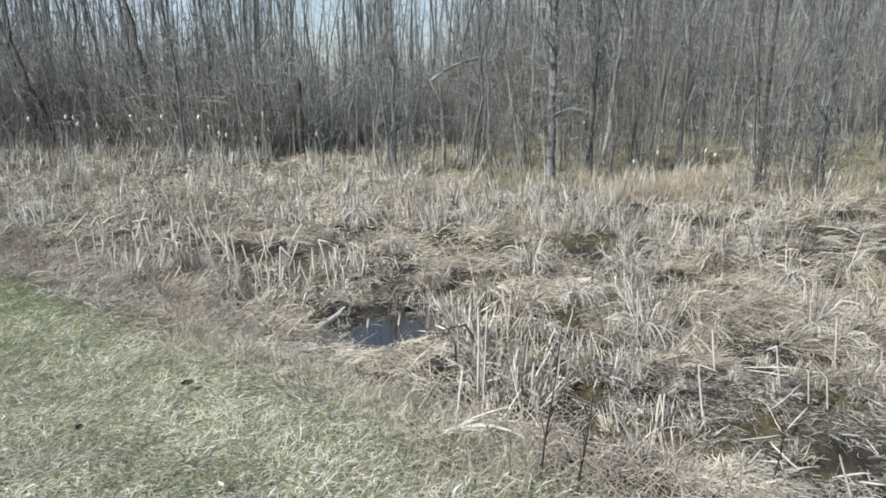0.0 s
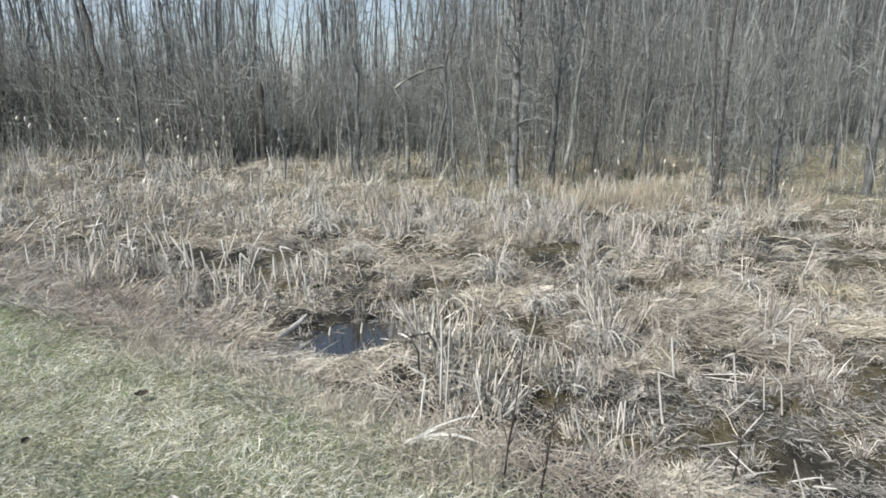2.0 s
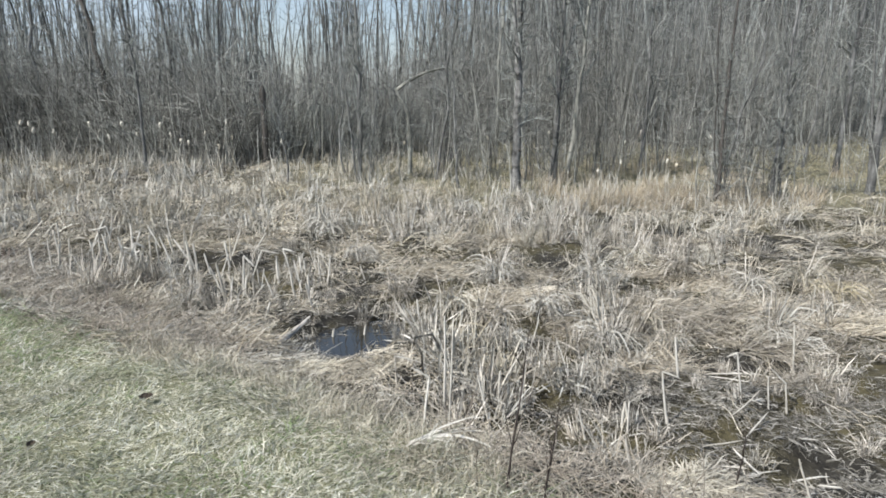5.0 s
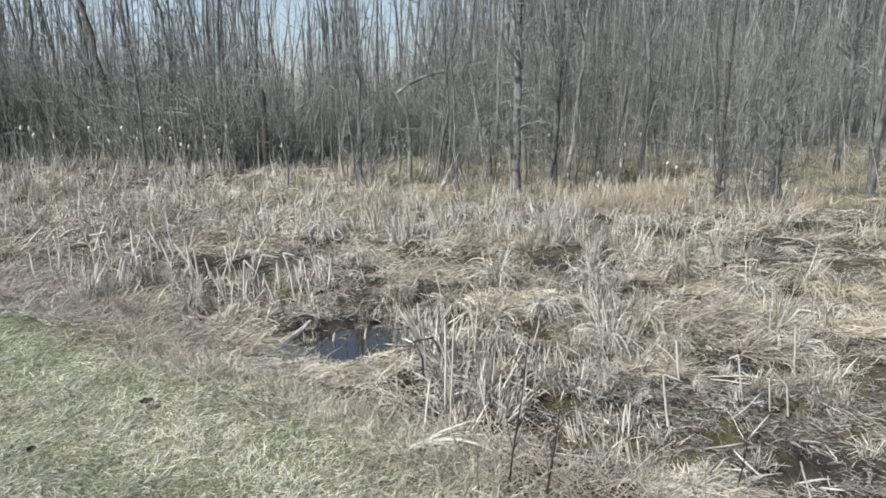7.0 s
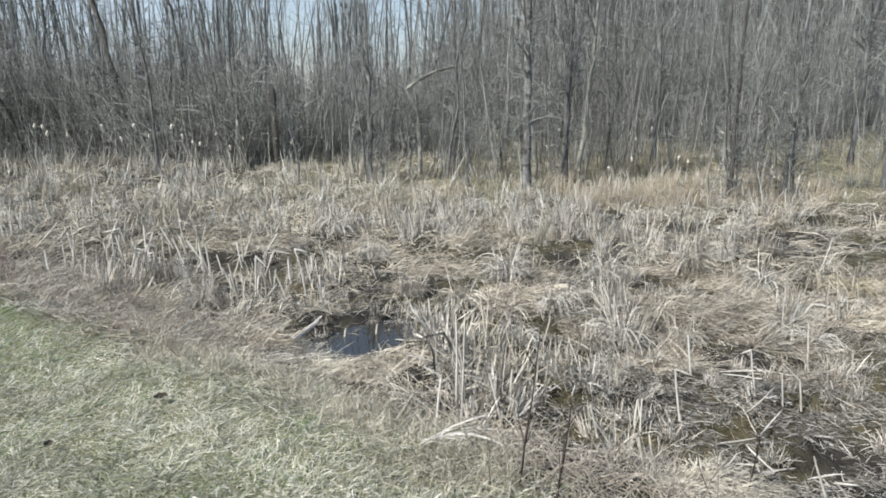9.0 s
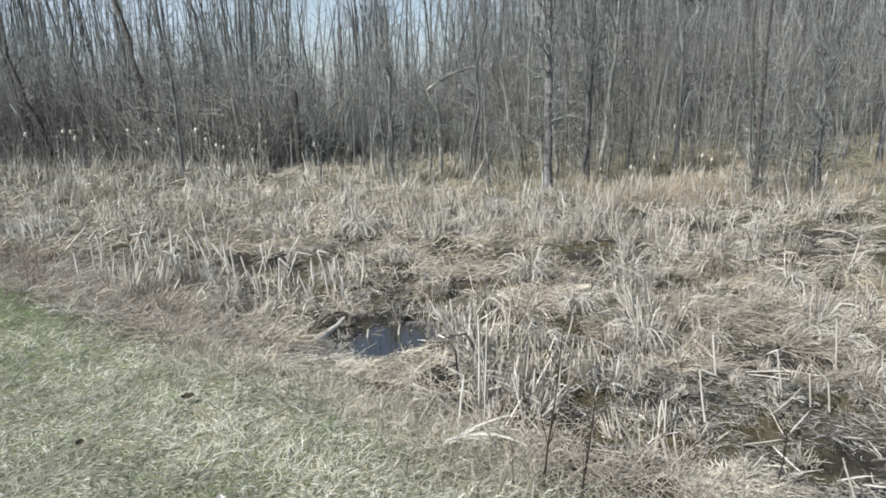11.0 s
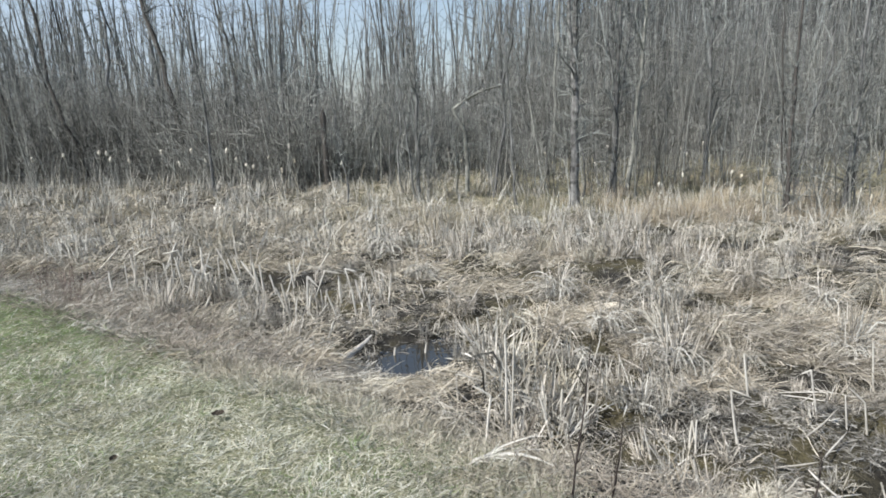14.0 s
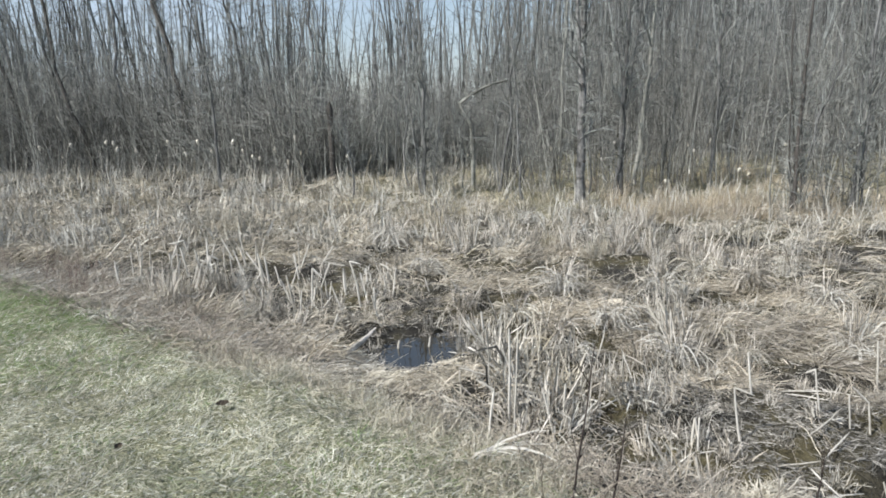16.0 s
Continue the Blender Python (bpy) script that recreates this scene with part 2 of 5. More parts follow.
def water_material():
    m = bpy.data.materials.new("still_water")
    m.use_nodes = True
    t = m.node_tree
    p = t.nodes["Principled BSDF"]
    n = t.nodes.new("ShaderNodeTexNoise"); n.inputs["Scale"].default_value = 5
    g = t.nodes.new("ShaderNodeNewGeometry")
    t.links.new(g.outputs["Position"], n.inputs["Vector"])
    r = t.nodes.new("ShaderNodeValToRGB")
    r.color_ramp.elements[0].color, r.color_ramp.elements[1].color = (0.010, 0.010, 0.009, 1), (0.028, 0.025, 0.018, 1)
    t.links.new(n.outputs[0], r.inputs[0]); t.links.new(r.outputs[0], p.inputs["Base Color"])
    b = t.nodes.new("ShaderNodeBump"); b.inputs["Strength"].default_value = 0.06; b.inputs["Distance"].default_value = 0.02
    t.links.new(n.outputs[0], b.inputs["Height"]); t.links.new(b.outputs[0], p.inputs["Normal"])
    p.inputs["Roughness"].default_value, p.inputs["IOR"].default_value = 0.01, 1.7
    return m


# ---- ground shape ----
def smooth(a, b, v):
    f = np.clip((v - a) / (b - a), 0, 1)
    return f * f * (3 - 2 * f)


def waves(x, y, size, seed):
    """A soft, uneven field between about -1 and 1."""
    r = np.random.RandomState(seed)
    out = 0
    for k in range(7):
        a, ph, s = r.uniform(0, 6.28), r.uniform(0, 6.28), size * r.uniform(0.6, 1.7)
        out = out + np.sin((x * np.cos(a) + y * np.sin(a)) * 6.28 / s + ph + 0.8 * np.sin((x * np.sin(a) - y * np.cos(a)) * 4.1 / s))
    return out / 4.0


WATER_Z = -0.50
# pools: x, y, half-width, half-depth, how deep
POOLS = [(-0.5, 5.82, 0.64, 0.52, 0.22), (-0.3, 6.35, 0.35, 0.3, 0.12), (-0.75, 6.9, 0.4, 0.4, 0.05), (-0.2, 7.2, 0.3, 0.3, 0.05), (1.95, 4.25, 0.75, 0.45, 0.045), (2.75, 4.93, 0.5, 0.12, 0.06), (5.8, 9.3, 0.8, 0.45, 0.065),
         (-2.3, 8.5, 0.6, 0.35, 0.15), (1.62, 5.4, 0.4, 0.25, 0.05), (-0.4, 8.2, 0.5, 0.3, 0.06), (10.3, 12.6, 1.8, 0.9, 0.12), (7.6, 10.9, 1.0, 0.4, 0.12)]


# bare dark hollows between the tussocks: x, y, radius
HOLLOWS = [(2.35, 8.1, 0.26), (2.49, 11.5, 0.3), (1.46, 5.68, 0.2), (1.71, 5.66, 0.18), (3.67, 8.85, 0.25), (4.22, 8.85, 0.3), (4.79, 9.3, 0.22), (2.69, 4.85, 0.26), (2.96, 4.9, 0.26),
           (4.84, 7.7, 0.22), (0.48, 7.1, 0.3), (0.03, 5.55, 0.14), (-0.11, 8.9, 0.4), (1.98, 3.93, 0.12), (1.6, 8.5, 0.25), (0.72, 4.45, 0.14), (0.16, 3.84, 0.15),
           (-4.39, 11.5, 0.3), (-5.31, 11.1, 0.3), (-6.35, 15.0, 0.4), (0.95, 4.0, 0.2), (1.34, 3.7, 0.16), (1.5, 3.5, 0.13), (2.86, 4.25, 0.2), (2.3, 3.42, 0.22), (2.46, 4.97, 0.2), (1.66, 5.74, 0.2), (1.37, 4.3, 0.14), (0.9, 4.4, 0.14),
           (2.06, 3.85, 0.12), (2.22, 5.1, 0.16), (3.3, 4.5, 0.2),
           (2.38, 8.32, 0.22), (0.38, 7.21, 0.20), (0.65, 6.21, 0.20), (1.60, 5.89, 0.17), (3.24, 7.42, 0.25), (2.65, 5.09, 0.20), (2.37, 5.16, 0.15), (2.99, 4.97, 0.16), (1.27, 3.81, 0.12), (1.33, 3.71, 0.10), (2.32, 3.56, 0.15), (2.16, 5.59, 0.12), (1.97, 5.74, 0.14), (0.97, 4.54, 0.10), (3.87, 6.16, 0.20), (3.23, 5.60, 0.15), (-1.79, 7.89, 0.20), (-2.63, 8.90, 0.20), (-1.10, 10.94, 0.30), (2.07, 10.41, 0.25), (4.00, 10.39, 0.30), (4.87, 9.49, 0.30)]


# hummocks of drooping leaves, each with a dark hollow set on the camera's side
HUMMOCKS = [(2.11, 7.38), (3.26, 7.77), (3.83, 7.15), (4.62, 7.38), (3.31, 5.67), (1.41, 5.32), (1.69, 5.39), (2.23, 13.04), (2.25, 10.66), (0.44, 6.52), (-0.64, 8.82), (-2.63, 10.42), (-5.18, 13.41), (-4.87, 10.42), (-1.29, 10.42), (-2.71, 14.21), (2.21, 5.98), (2.9, 5.98), (3.4, 5.39), (0.8, 6.15), (1.32, 6.33), (2.87, 8.34), (4.17, 8.82), (2.71, 11.45), (1.04, 7.63), (-0.15, 7.15), (-2.21, 6.52), (4.59, 6.72), (2.25, 5.39), (-7.66, 14.21), (-6.59, 10.91), (-4.67, 15.12), (1.04, 12.69), (-0.05, 13.41), (0.85, 5.39)]
HOLLOWS += [(x + 0.02, y - 0.2 - 0.012 * y, 0.15 + 0.017 * y) for x, y in HUMMOCKS]


# low mats of straw: x, y, half-width, steepness, depth to width
STRAW_MATS = [(1.50, 3.12, 0.34, 0.42, 0.5), (-0.55, 4.82, 0.42, 0.2, 0.45), (2.75, 5.9, 0.85, 0.2, 0.5), (1.04, 6.68, 0.5, 0.26, 0.6), (-0.82, 9.1, 0.6, 0.24, 0.6), (3.3, 5.35, 0.5, 0.3, 0.5),
              (1.85, 4.95, 0.35, 0.24, 0.6), (-1.35, 5.55, 0.2, 0.2, 0.6), (4.6, 6.6, 0.6, 0.24, 0.6), (3.6, 7.4, 0.6, 0.22, 0.5), (0.2, 7.9, 0.5, 0.24, 0.5),
              (1.85, 5.15, 0.3, 0.12, 0.6), (3.35, 6.2, 0.6, 0.16, 0.5), (2.2, 6.4, 0.5, 0.16, 0.5), (1.35, 7.6, 0.45, 0.18, 0.5), (2.9, 7.9, 0.5, 0.18, 0.5), (4.3, 5.8, 0.5, 0.18, 0.5), (5.2, 7.3, 0.6, 0.18, 0.5),
              (1.55, 6.15, 0.3, 0.2, 0.6), (2.95, 4.75, 0.3, 0.15, 0.5), (3.6, 9.6, 0.7, 0.16, 0.4), (-2.6, 9.8, 0.7, 0.16, 0.4), (0.9, 9.6, 0.6, 0.16, 0.4),
              # pale mat added to brighten the shaded left shore of the puddle
              (-0.98, 5.68, 0.24, 0.12, 0.7)]


def matted(x, y):
    out = 0
    for px, py, a, _, deep in STRAW_MATS:
        out = out + np.exp(-(((x - px) / a) ** 2 + ((y - py) / (a * deep)) ** 2) ** 2)
    return np.minimum(out, 1)


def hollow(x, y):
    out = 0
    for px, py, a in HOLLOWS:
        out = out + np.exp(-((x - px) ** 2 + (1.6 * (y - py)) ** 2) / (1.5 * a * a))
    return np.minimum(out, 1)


def bank(x, y):
    """How far a place lies from the mown grass, towards the marsh."""
    return (y + 0.74 * x - 2.86) / 1.244 + 0.07 * waves(x, y, 1.3, 3)


def lawn_edge(x):
    """How far down the bank the mown grass reaches."""
    return 0.06 + 0.38 * np.exp(-((x + 1.0) / 0.8) ** 2) - 0.18 * smooth(0.1, 0.8, x)


def wetness(x, y):
    out = 0
    for px, py, a, b, depth in POOLS:
        out = out + depth * np.exp(-(((x - px) / a) ** 2 + ((y - py) / b) ** 2) ** 1.5)
    return out


def height(x, y):
    s = bank(x, y)
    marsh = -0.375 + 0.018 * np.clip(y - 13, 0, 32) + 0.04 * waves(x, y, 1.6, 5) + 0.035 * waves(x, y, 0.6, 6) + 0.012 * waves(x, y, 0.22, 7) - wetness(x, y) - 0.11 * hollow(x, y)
    marsh = np.maximum(marsh, WATER_Z + 0.012 - 0.3 * smooth(0.08, 0.13, wetness(x, y)))
    hill = 15 * smooth(50, 95, y) * smooth(0.02, 0.2, x / np.maximum(y, 1)) + 1.5 * smooth(45, 90, y)
    lawn = 0.012 * waves(x, y, 0.9, 8)
    return lawn + (marsh - lawn) * smooth(-0.05, 1.25, s) + hill


def ground():
    def axis(lo, hi, fine, far_lo, far_hi):
        inner = np.arange(lo, hi, fine)
        grow = np.array([0.15 * 1.25 ** k for k in range(60)]).cumsum()
        return np.concatenate([(lo - grow[grow < far_lo][::-1]), inner, hi + grow[grow < far_hi]])
    xs, ys = axis(-8, 8, 0.09, 2500, 2500), axis(1.5, 12, 0.09, 2500, 2500)
    X, Y = np.meshgrid(xs, ys)
    Z = height(X, Y)
    nx, ny = len(xs), len(ys)
    V = np.stack([X, Y, Z], -1).reshape(-1, 3)
    i = (np.arange(ny - 1)[:, None] * nx + np.arange(nx - 1)[None]).ravel()
    F = np.stack([i, i + 1, i + nx + 1, i + nx], -1)
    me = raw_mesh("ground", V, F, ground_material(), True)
    s = bank(V[:, 0], V[:, 1])
    a = me.attributes.new("turf", "FLOAT", "POINT")
    a.data.foreach_set("value", (1 - smooth(0.0, 0.25, s - lawn_edge(V[:, 0]) + 0.06)).astype(np.float32))
    a = me.attributes.new("sedge", "FLOAT", "POINT")
    a.data.foreach_set("value", (smooth(11.5, 15, V[:, 1] + 1.2 * waves(V[:, 0], V[:, 1], 2, 10)) * smooth(-6, -1, V[:, 0] + waves(V[:, 0], V[:, 1], 3, 11))).astype(np.float32))
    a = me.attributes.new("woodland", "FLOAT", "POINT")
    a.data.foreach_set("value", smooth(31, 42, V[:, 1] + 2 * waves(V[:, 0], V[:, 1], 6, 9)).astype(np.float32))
    tagged(new("ground", me), "muddy marsh ground with a mown grass bank", "ground", kind="structure")


# ---- mesh makers ----
def raw_mesh(name, V, F, mat, shade=False):
    me = bpy.data.meshes.new(name)
    V = np.ascontiguousarray(V, np.float32); F = np.ascontiguousarray(F, np.int32)
    n = F.shape[1]
    me.vertices.add(len(V)); me.vertices.foreach_set("co", V.ravel())
    me.loops.add(F.size); me.loops.foreach_set("vertex_index", F.ravel())
    me.polygons.add(len(F)); me.polygons.foreach_set("loop_start", np.arange(0, F.size, n, dtype=np.int32))
    if shade:
        me.polygons.foreach_set("use_smooth", np.ones(len(F), bool))
    me.materials.append(mat)
    me.update(calc_edges=True)
    return me


def unit(v):
    return v / np.maximum(np.linalg.norm(v, axis=-1, keepdims=True), 1e-9)


def grow(base, heading, length, k, sag=0.0, wobble=0.0, rng=np.random):
    """Lines of k points from base along heading; sag bends them down, wobble makes them uneven."""
    n = len(base)
    d = unit(np.asarray(heading, float))
    P = np.zeros((n, k, 3))
    P[:, 0] = base
    step = (np.asarray(length, float) / (k - 1)).reshape(-1, 1)
    sag = np.broadcast_to(np.asarray(sag, float).reshape(-1, 1), (n, 1))
    for i in range(1, k):
        P[:, i] = P[:, i - 1] + d * step
        d = d + wobble * rng.normal(size=(n, 3))
        d[:, 2:] -= sag / (k - 1)
        d = unit(d)
    return P


def ribbons(P, W, rng=np.random, fold=0.0):
    """Thin leaves along the lines P with half-widths W; fold lifts both edges over the midrib."""
    n, k, _ = P.shape
    T = unit(np.gradient(P, axis=1))
    ref = unit(rng.normal(size=(n, 1, 3)))
    S = unit(np.cross(T, ref))
    if not fold:
        V = np.stack([P - S * W[..., None], P + S * W[..., None]], 2).reshape(-1, 3)
        i = (np.arange(n)[:, None] * k * 2 + np.arange(k - 1)[None] * 2).ravel()
        return V, np.stack([i, i + 1, i + 3, i + 2], -1)
    U = np.cross(S, T)
    V = np.stack([P - S * W[..., None] + U * W[..., None] * fold, P, P + S * W[..., None] + U * W[..., None] * fold], 2).reshape(-1, 3)
    i = (np.arange(n)[:, None] * k * 3 + np.arange(k - 1)[None] * 3).ravel()
    return V, np.concatenate([np.stack([i, i + 1, i + 4, i + 3], -1), np.stack([i + 1, i + 2, i + 5, i + 4], -1)])


def tubes(P, R, sides):
    n, k, _ = P.shape
    T = unit(np.gradient(P, axis=1))
    ref = np.where(np.abs(T[:, :1, 2:3]) > 0.8, np.array([[[1.0, 0.3, 0]]]), np.array([[[0, 0.2, 1.0]]]))
    A = unit(np.cross(T, ref)); B = np.cross(T, A)
    ang = np.arange(sides) * 2 * np.pi / sides
    V = P[:, :, None] + R[:, :, None, None] * (A[:, :, None] * np.cos(ang)[:, None] + B[:, :, None] * np.sin(ang)[:, None])
    i = np.arange(n)[:, None, None] * k * sides + np.arange(k - 1)[None, :, None] * sides
    j = np.arange(sides)[None, None]
    a, b = i + j, i + (j + 1) % sides
    F = np.stack([a, b, b + sides, a + sides], -1).reshape(-1, 4)
    return V.reshape(-1, 3), F


def joined(*pairs):
    Vs, Fs, o = [], [], 0
    for V, F in pairs:
        Vs.append(V); Fs.append(F + o); o += len(V)
    return np.concatenate(Vs), np.concatenate(Fs)


def part(name, mesh, parent, label=""):
    ob = new(name, mesh)
    ob.parent = parent
    if label:
        tagged(ob, label)
    return ob


def taper(n, k, r0, r1):
    f = np.linspace(0, 1, k)[None]
    r0 = np.asarray(r0, float).reshape(-1, 1); r1 = np.asarray(r1, float).reshape(-1, 1)
    return np.broadcast_to(r0 * (1 - f) + r1 * f, (n, k))


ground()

# water: one level sheet under the marsh, seen in the hollows
def water():
    X, Y = np.meshgrid(np.linspace(-10, 12, 23), np.linspace(3.2, 12.5, 10))
    V = np.stack([X, Y, np.full_like(X, WATER_Z)], -1).reshape(-1, 3)
    i = (np.arange(9)[:, None] * 23 + np.arange(22)[None]).ravel()
    tagged(new("water", raw_mesh("water", V, np.stack([i, i + 1, i + 24, i + 23], -1), water_material())),
           "still dark water lying in the marsh hollows", "water", kind="structure")


water()


# ---- trees ----
def limbs_of(P, R, rng, count, low, high, reach, rise, twigs, thin=1.0, host=None):
    """Branches, twigs and fine twigs along one trunk line; with a host, each branch becomes a part of it."""
    k = len(P)
    f = rng.uniform(low, high, count) ** 0.9 * (k - 1)
    i = np.minimum(f.astype(int), k - 2); u = (f - i)[:, None]
    base = P[i] * (1 - u) + P[i + 1] * u
    az = rng.uniform(0, 6.283, count); el = np.radians(rng.uniform(*rise, count))
    heading = np.stack([np.cos(az) * np.cos(el), np.sin(az) * np.cos(el), np.sin(el)], -1)
    length = reach * rng.uniform(0.35, 1.1, count) * (1.15 - 0.5 * f / (k - 1))
    B = grow(base, heading, length, 5, rng.uniform(-0.6, 0.4, count), 0.36, rng)
    r0 = np.minimum(R[i] * 0.5, 0.010 + 0.011 * length) * thin
    RB = taper(count, 5, r0, 0.004)
    out, lines = [tubes(B, RB, 4)], []

    def side(L, per, k2, spread, size, r):
        n = len(L) * per
        src = np.repeat(np.arange(len(L)), per)
        at = rng.uniform(0.15, 0.98, n) * (L.shape[1] - 1)
        a = np.minimum(at.astype(int), L.shape[1] - 2); w = (at - a)[:, None]
        b = L[src, a] * (1 - w) + L[src, a + 1] * w
        d = unit(L[src, a + 1] - L[src, a]) + 1.2 * spread * rng.normal(size=(n, 3)) + np.array([0, 0, 0.15])
        T = grow(b, d, size * rng.uniform(0.4, 1.2, n), k2, rng.uniform(-0.4, 0.5, n), 0.15, rng)
        out.append(tubes(T, taper(n, k2, r, r * 0.6), 3))
        lines.append((T, k2, r))
        return T
    T = side(B, twigs, 3, 0.6, 0.36 * reach, 0.0058)
    side(T, 1, 2, 0.7, 0.26 * reach, 0.0050)
    if host is None:
        return joined(*out)
    for q in range(count):
        limb = part("limb", raw_mesh("limb", *tubes(B[q:q + 1], RB[q:q + 1], 5), TWIG, True), host)
        spray = joined(*[tubes(T[q * twigs:(q + 1) * twigs], taper(twigs, k2, r, r * 0.6), 3) for T, k2, r in lines])
        tagged(part("twig_spray", raw_mesh("twig_spray", *spray, TWIG), limb), kind="stuff")


def trunk_line(rng, tall, lean, k=15, wobble=0.03):
    z = np.linspace(-0.12, tall, k)
    drift = np.cumsum(rng.normal(size=(k, 2)) * wobble * tall / k ** 0.5 * 0.55, 0)
    drift -= drift[0]
    return np.stack([drift[:, 0] + lean[0] * z, drift[:, 1] + lean[1] * z, z], -1)


def make_tree(seed, tall, r0, lean=(0, 0), count=18, low=0.12, reach=1.5, rise=(32, 75), twigs=5, bark=BARK, stems=1, wobble=0.03, split=True, knots=0,
              name="bare_tree", label="slender leafless grey tree standing in the marsh"):
    rng = np.random.RandomState(seed)
    tree = tagged(new(name), label, "tree", "bare marsh trees")
    crown = []
    for s in range(stems):
        off = rng.normal(size=2) * 0.10 * (s > 0)
        ln = np.array(lean) + rng.normal(size=2) * (0.07 if s else 0.0)
        h = tall * (1 if s == 0 else rng.uniform(0.5, 0.95))
        P = trunk_line(rng, h, ln, wobble=wobble)
        P[:, :2] += off
        r = r0 * (1 if s == 0 else rng.uniform(0.35, 0.7))
        z = P[:, 2]
        R = r * (1 - 0.72 * np.clip(z / h, 0, 1)) + 0.55 * r * np.exp(-np.clip(z + 0.1, 0, 9) / 0.22) * (1 if s == 0 else 0.4)
        # more rings near the foot
        zf = np.concatenate([np.linspace(-0.12, 0.7, 6), z[z > 0.85]])
        Pf = np.stack([np.interp(zf, z, P[:, c]) for c in range(3)], -1)
        Rf = r * (1 - 0.72 * np.clip(zf / h, 0, 1)) + 0.85 * r * np.exp(-np.clip(zf + 0.1, 0, 9) / 0.24) * (1 if s == 0 else 0.4)
        Rf = Rf * (1 + 0.06 * rng.normal(size=len(Rf)))
        V, F = tubes(Pf[None], Rf[None], 9)
        V = V + 0.05 * Rf.mean() * rng.normal(size=V.shape)
        part("trunk", raw_mesh("trunk", V, F, bark, True), tree)
        for _ in range(knots if s == 0 else 0):
            zk, ak = rng.uniform(0.8, 4.2), rng.uniform(-2.6, -0.5)
            rk = float(np.interp(zk, zf, Rf))
            at = np.array([np.interp(zk, zf, Pf[:, c]) for c in range(3)]) + 0.8 * rk * np.array([math.cos(ak), math.sin(ak), 0])
            lump = at + np.outer(np.linspace(-1, 1, 5), [0.02, 0, rng.uniform(0.5, 0.9) * rk])
            part("knot", raw_mesh("knot", *tubes(lump[None], 0.55 * rk * np.array([[0.15, 0.8, 1.0, 0.7, 0.1]]), 7), DARK_BARK, True), tree, "dark knot in the bark")
        for args in ((max(5, int(count / (1 if s == 0 else 1.8))), low, 0.58, reach, rise, twigs), (4, 0.62, 0.97, reach * 0.7, (50, 78), 1)):
            made = limbs_of(P, R, rng, *args, host=tree if split else None)
            if not split:
                crown.append(made)
    if not split:
        part("crown", raw_mesh("crown", *joined(*crown), TWIG), tree, "bare twiggy branches")
    return tree


def stand(tree, x, y, turn=0.0, size=1.0):
    tree.matrix_basis = Matrix.Translation((x, y, float(height(x, y)))) @ Matrix.Rotation(turn, 4, "Z") @ Matrix.Scale(size, 4)
    return tree


# the trees that stand out, by their feet
stand(make_tree(11, 9, 0.10, (0.0, 0.01), 34, 0.10, 1.0, (5, 75), bark=KNOTTY, stems=2, knots=9, label="straight grey trunk with dark knots and short twigs"), 2.47, 15.4)
stand(make_tree(12, 9, 0.068, (0.01, 0.0), 26, 0.12, 1.1, (15, 78), stems=2, wobble=0.012, knots=4, label="grey marsh tree with several stems and a scarred trunk"), 3.62, 16.6)
stand(make_tree(13, 9, 0.06, (0.06, 0.02), 18, 0.2, 1.6, bark=PALE_BARK, label="pale leaning tree with peeling light bark"), 4.05, 17.2)
stand(make_tree(14, 5, 0.046, (0.02, 0.0), 26, 0.05, 0.5, (10, 82), twigs=6, stems=4, bark=DARK_BARK, label="clump of dark-footed stems with tangled twigs"), 6.29, 13.22)
stand(make_tree(15, 8, 0.038, (0.05, 0.0), 24, 0.06, 0.6, (20, 82), twigs=6, stems=5, bark=BARK, label="forked grey sapling tree with a tangle of twigs"), 7.9, 14.2)
stand(make_tree(16, 7, 0.09, (0.0, 0.0), 18, 0.2, 1.4, label="dark-footed grey marsh tree"), 1.3, 22.5)
stand(make_tree(17, 6, 0.055, (-0.01, 0.0), 18, 0.1, 1.1, stems=4, label="cluster of thin grey stems rising from the reeds"), -1.22, 16.8)
stand(make_tree(18, 9, 0.075, (0.02, 0.0), 18, 0.2, 1.6, label="stout dark marsh tree with a broad foot"), 12.6, 19.3)
stand(make_tree(19, 10, 0.055, (0.04, 0.0), 18, 0.15, 1.4, stems=2), 11.0, 27.5)
stand(make_tree(20, 10, 0.05, (0.02, 0.0), 20, 0.12, 1.4, stems=2), 6.9, 19.9)
stand(make_tree(21, 6, 0.045, (-0.06, 0.0), 14, 0.1, 1.0), -7.1, 18.6)
stand(make_tree(22, 9, 0.08, (0.0, 0.0), 12, 0.35, 1.3, bark=PALE_BARK, label="pale straight trunk deep in the wood"), 3.7, 29.0)
stand(make_tree(23, 8, 0.05, (0.05, 0.0), 18, 0.12, 0.9, stems=2), 9.9, 17.6)
stand(make_tree(24, 7, 0.05, (0.0, 0.0), 14, 0.1, 1.1, stems=2), -3.4, 23.5)
stand(make_tree(25, 9, 0.05, (-0.02, 0.0), 14, 0.1, 1.1, stems=2), -5.8, 22.0)


stand(make_tree(26, 9, 0.07, (0.01, 0.0), 16, 0.10, 0.6, (20, 82), stems=4, label="stout grey-brown marsh tree with side stems"), 10.65, 14.95)
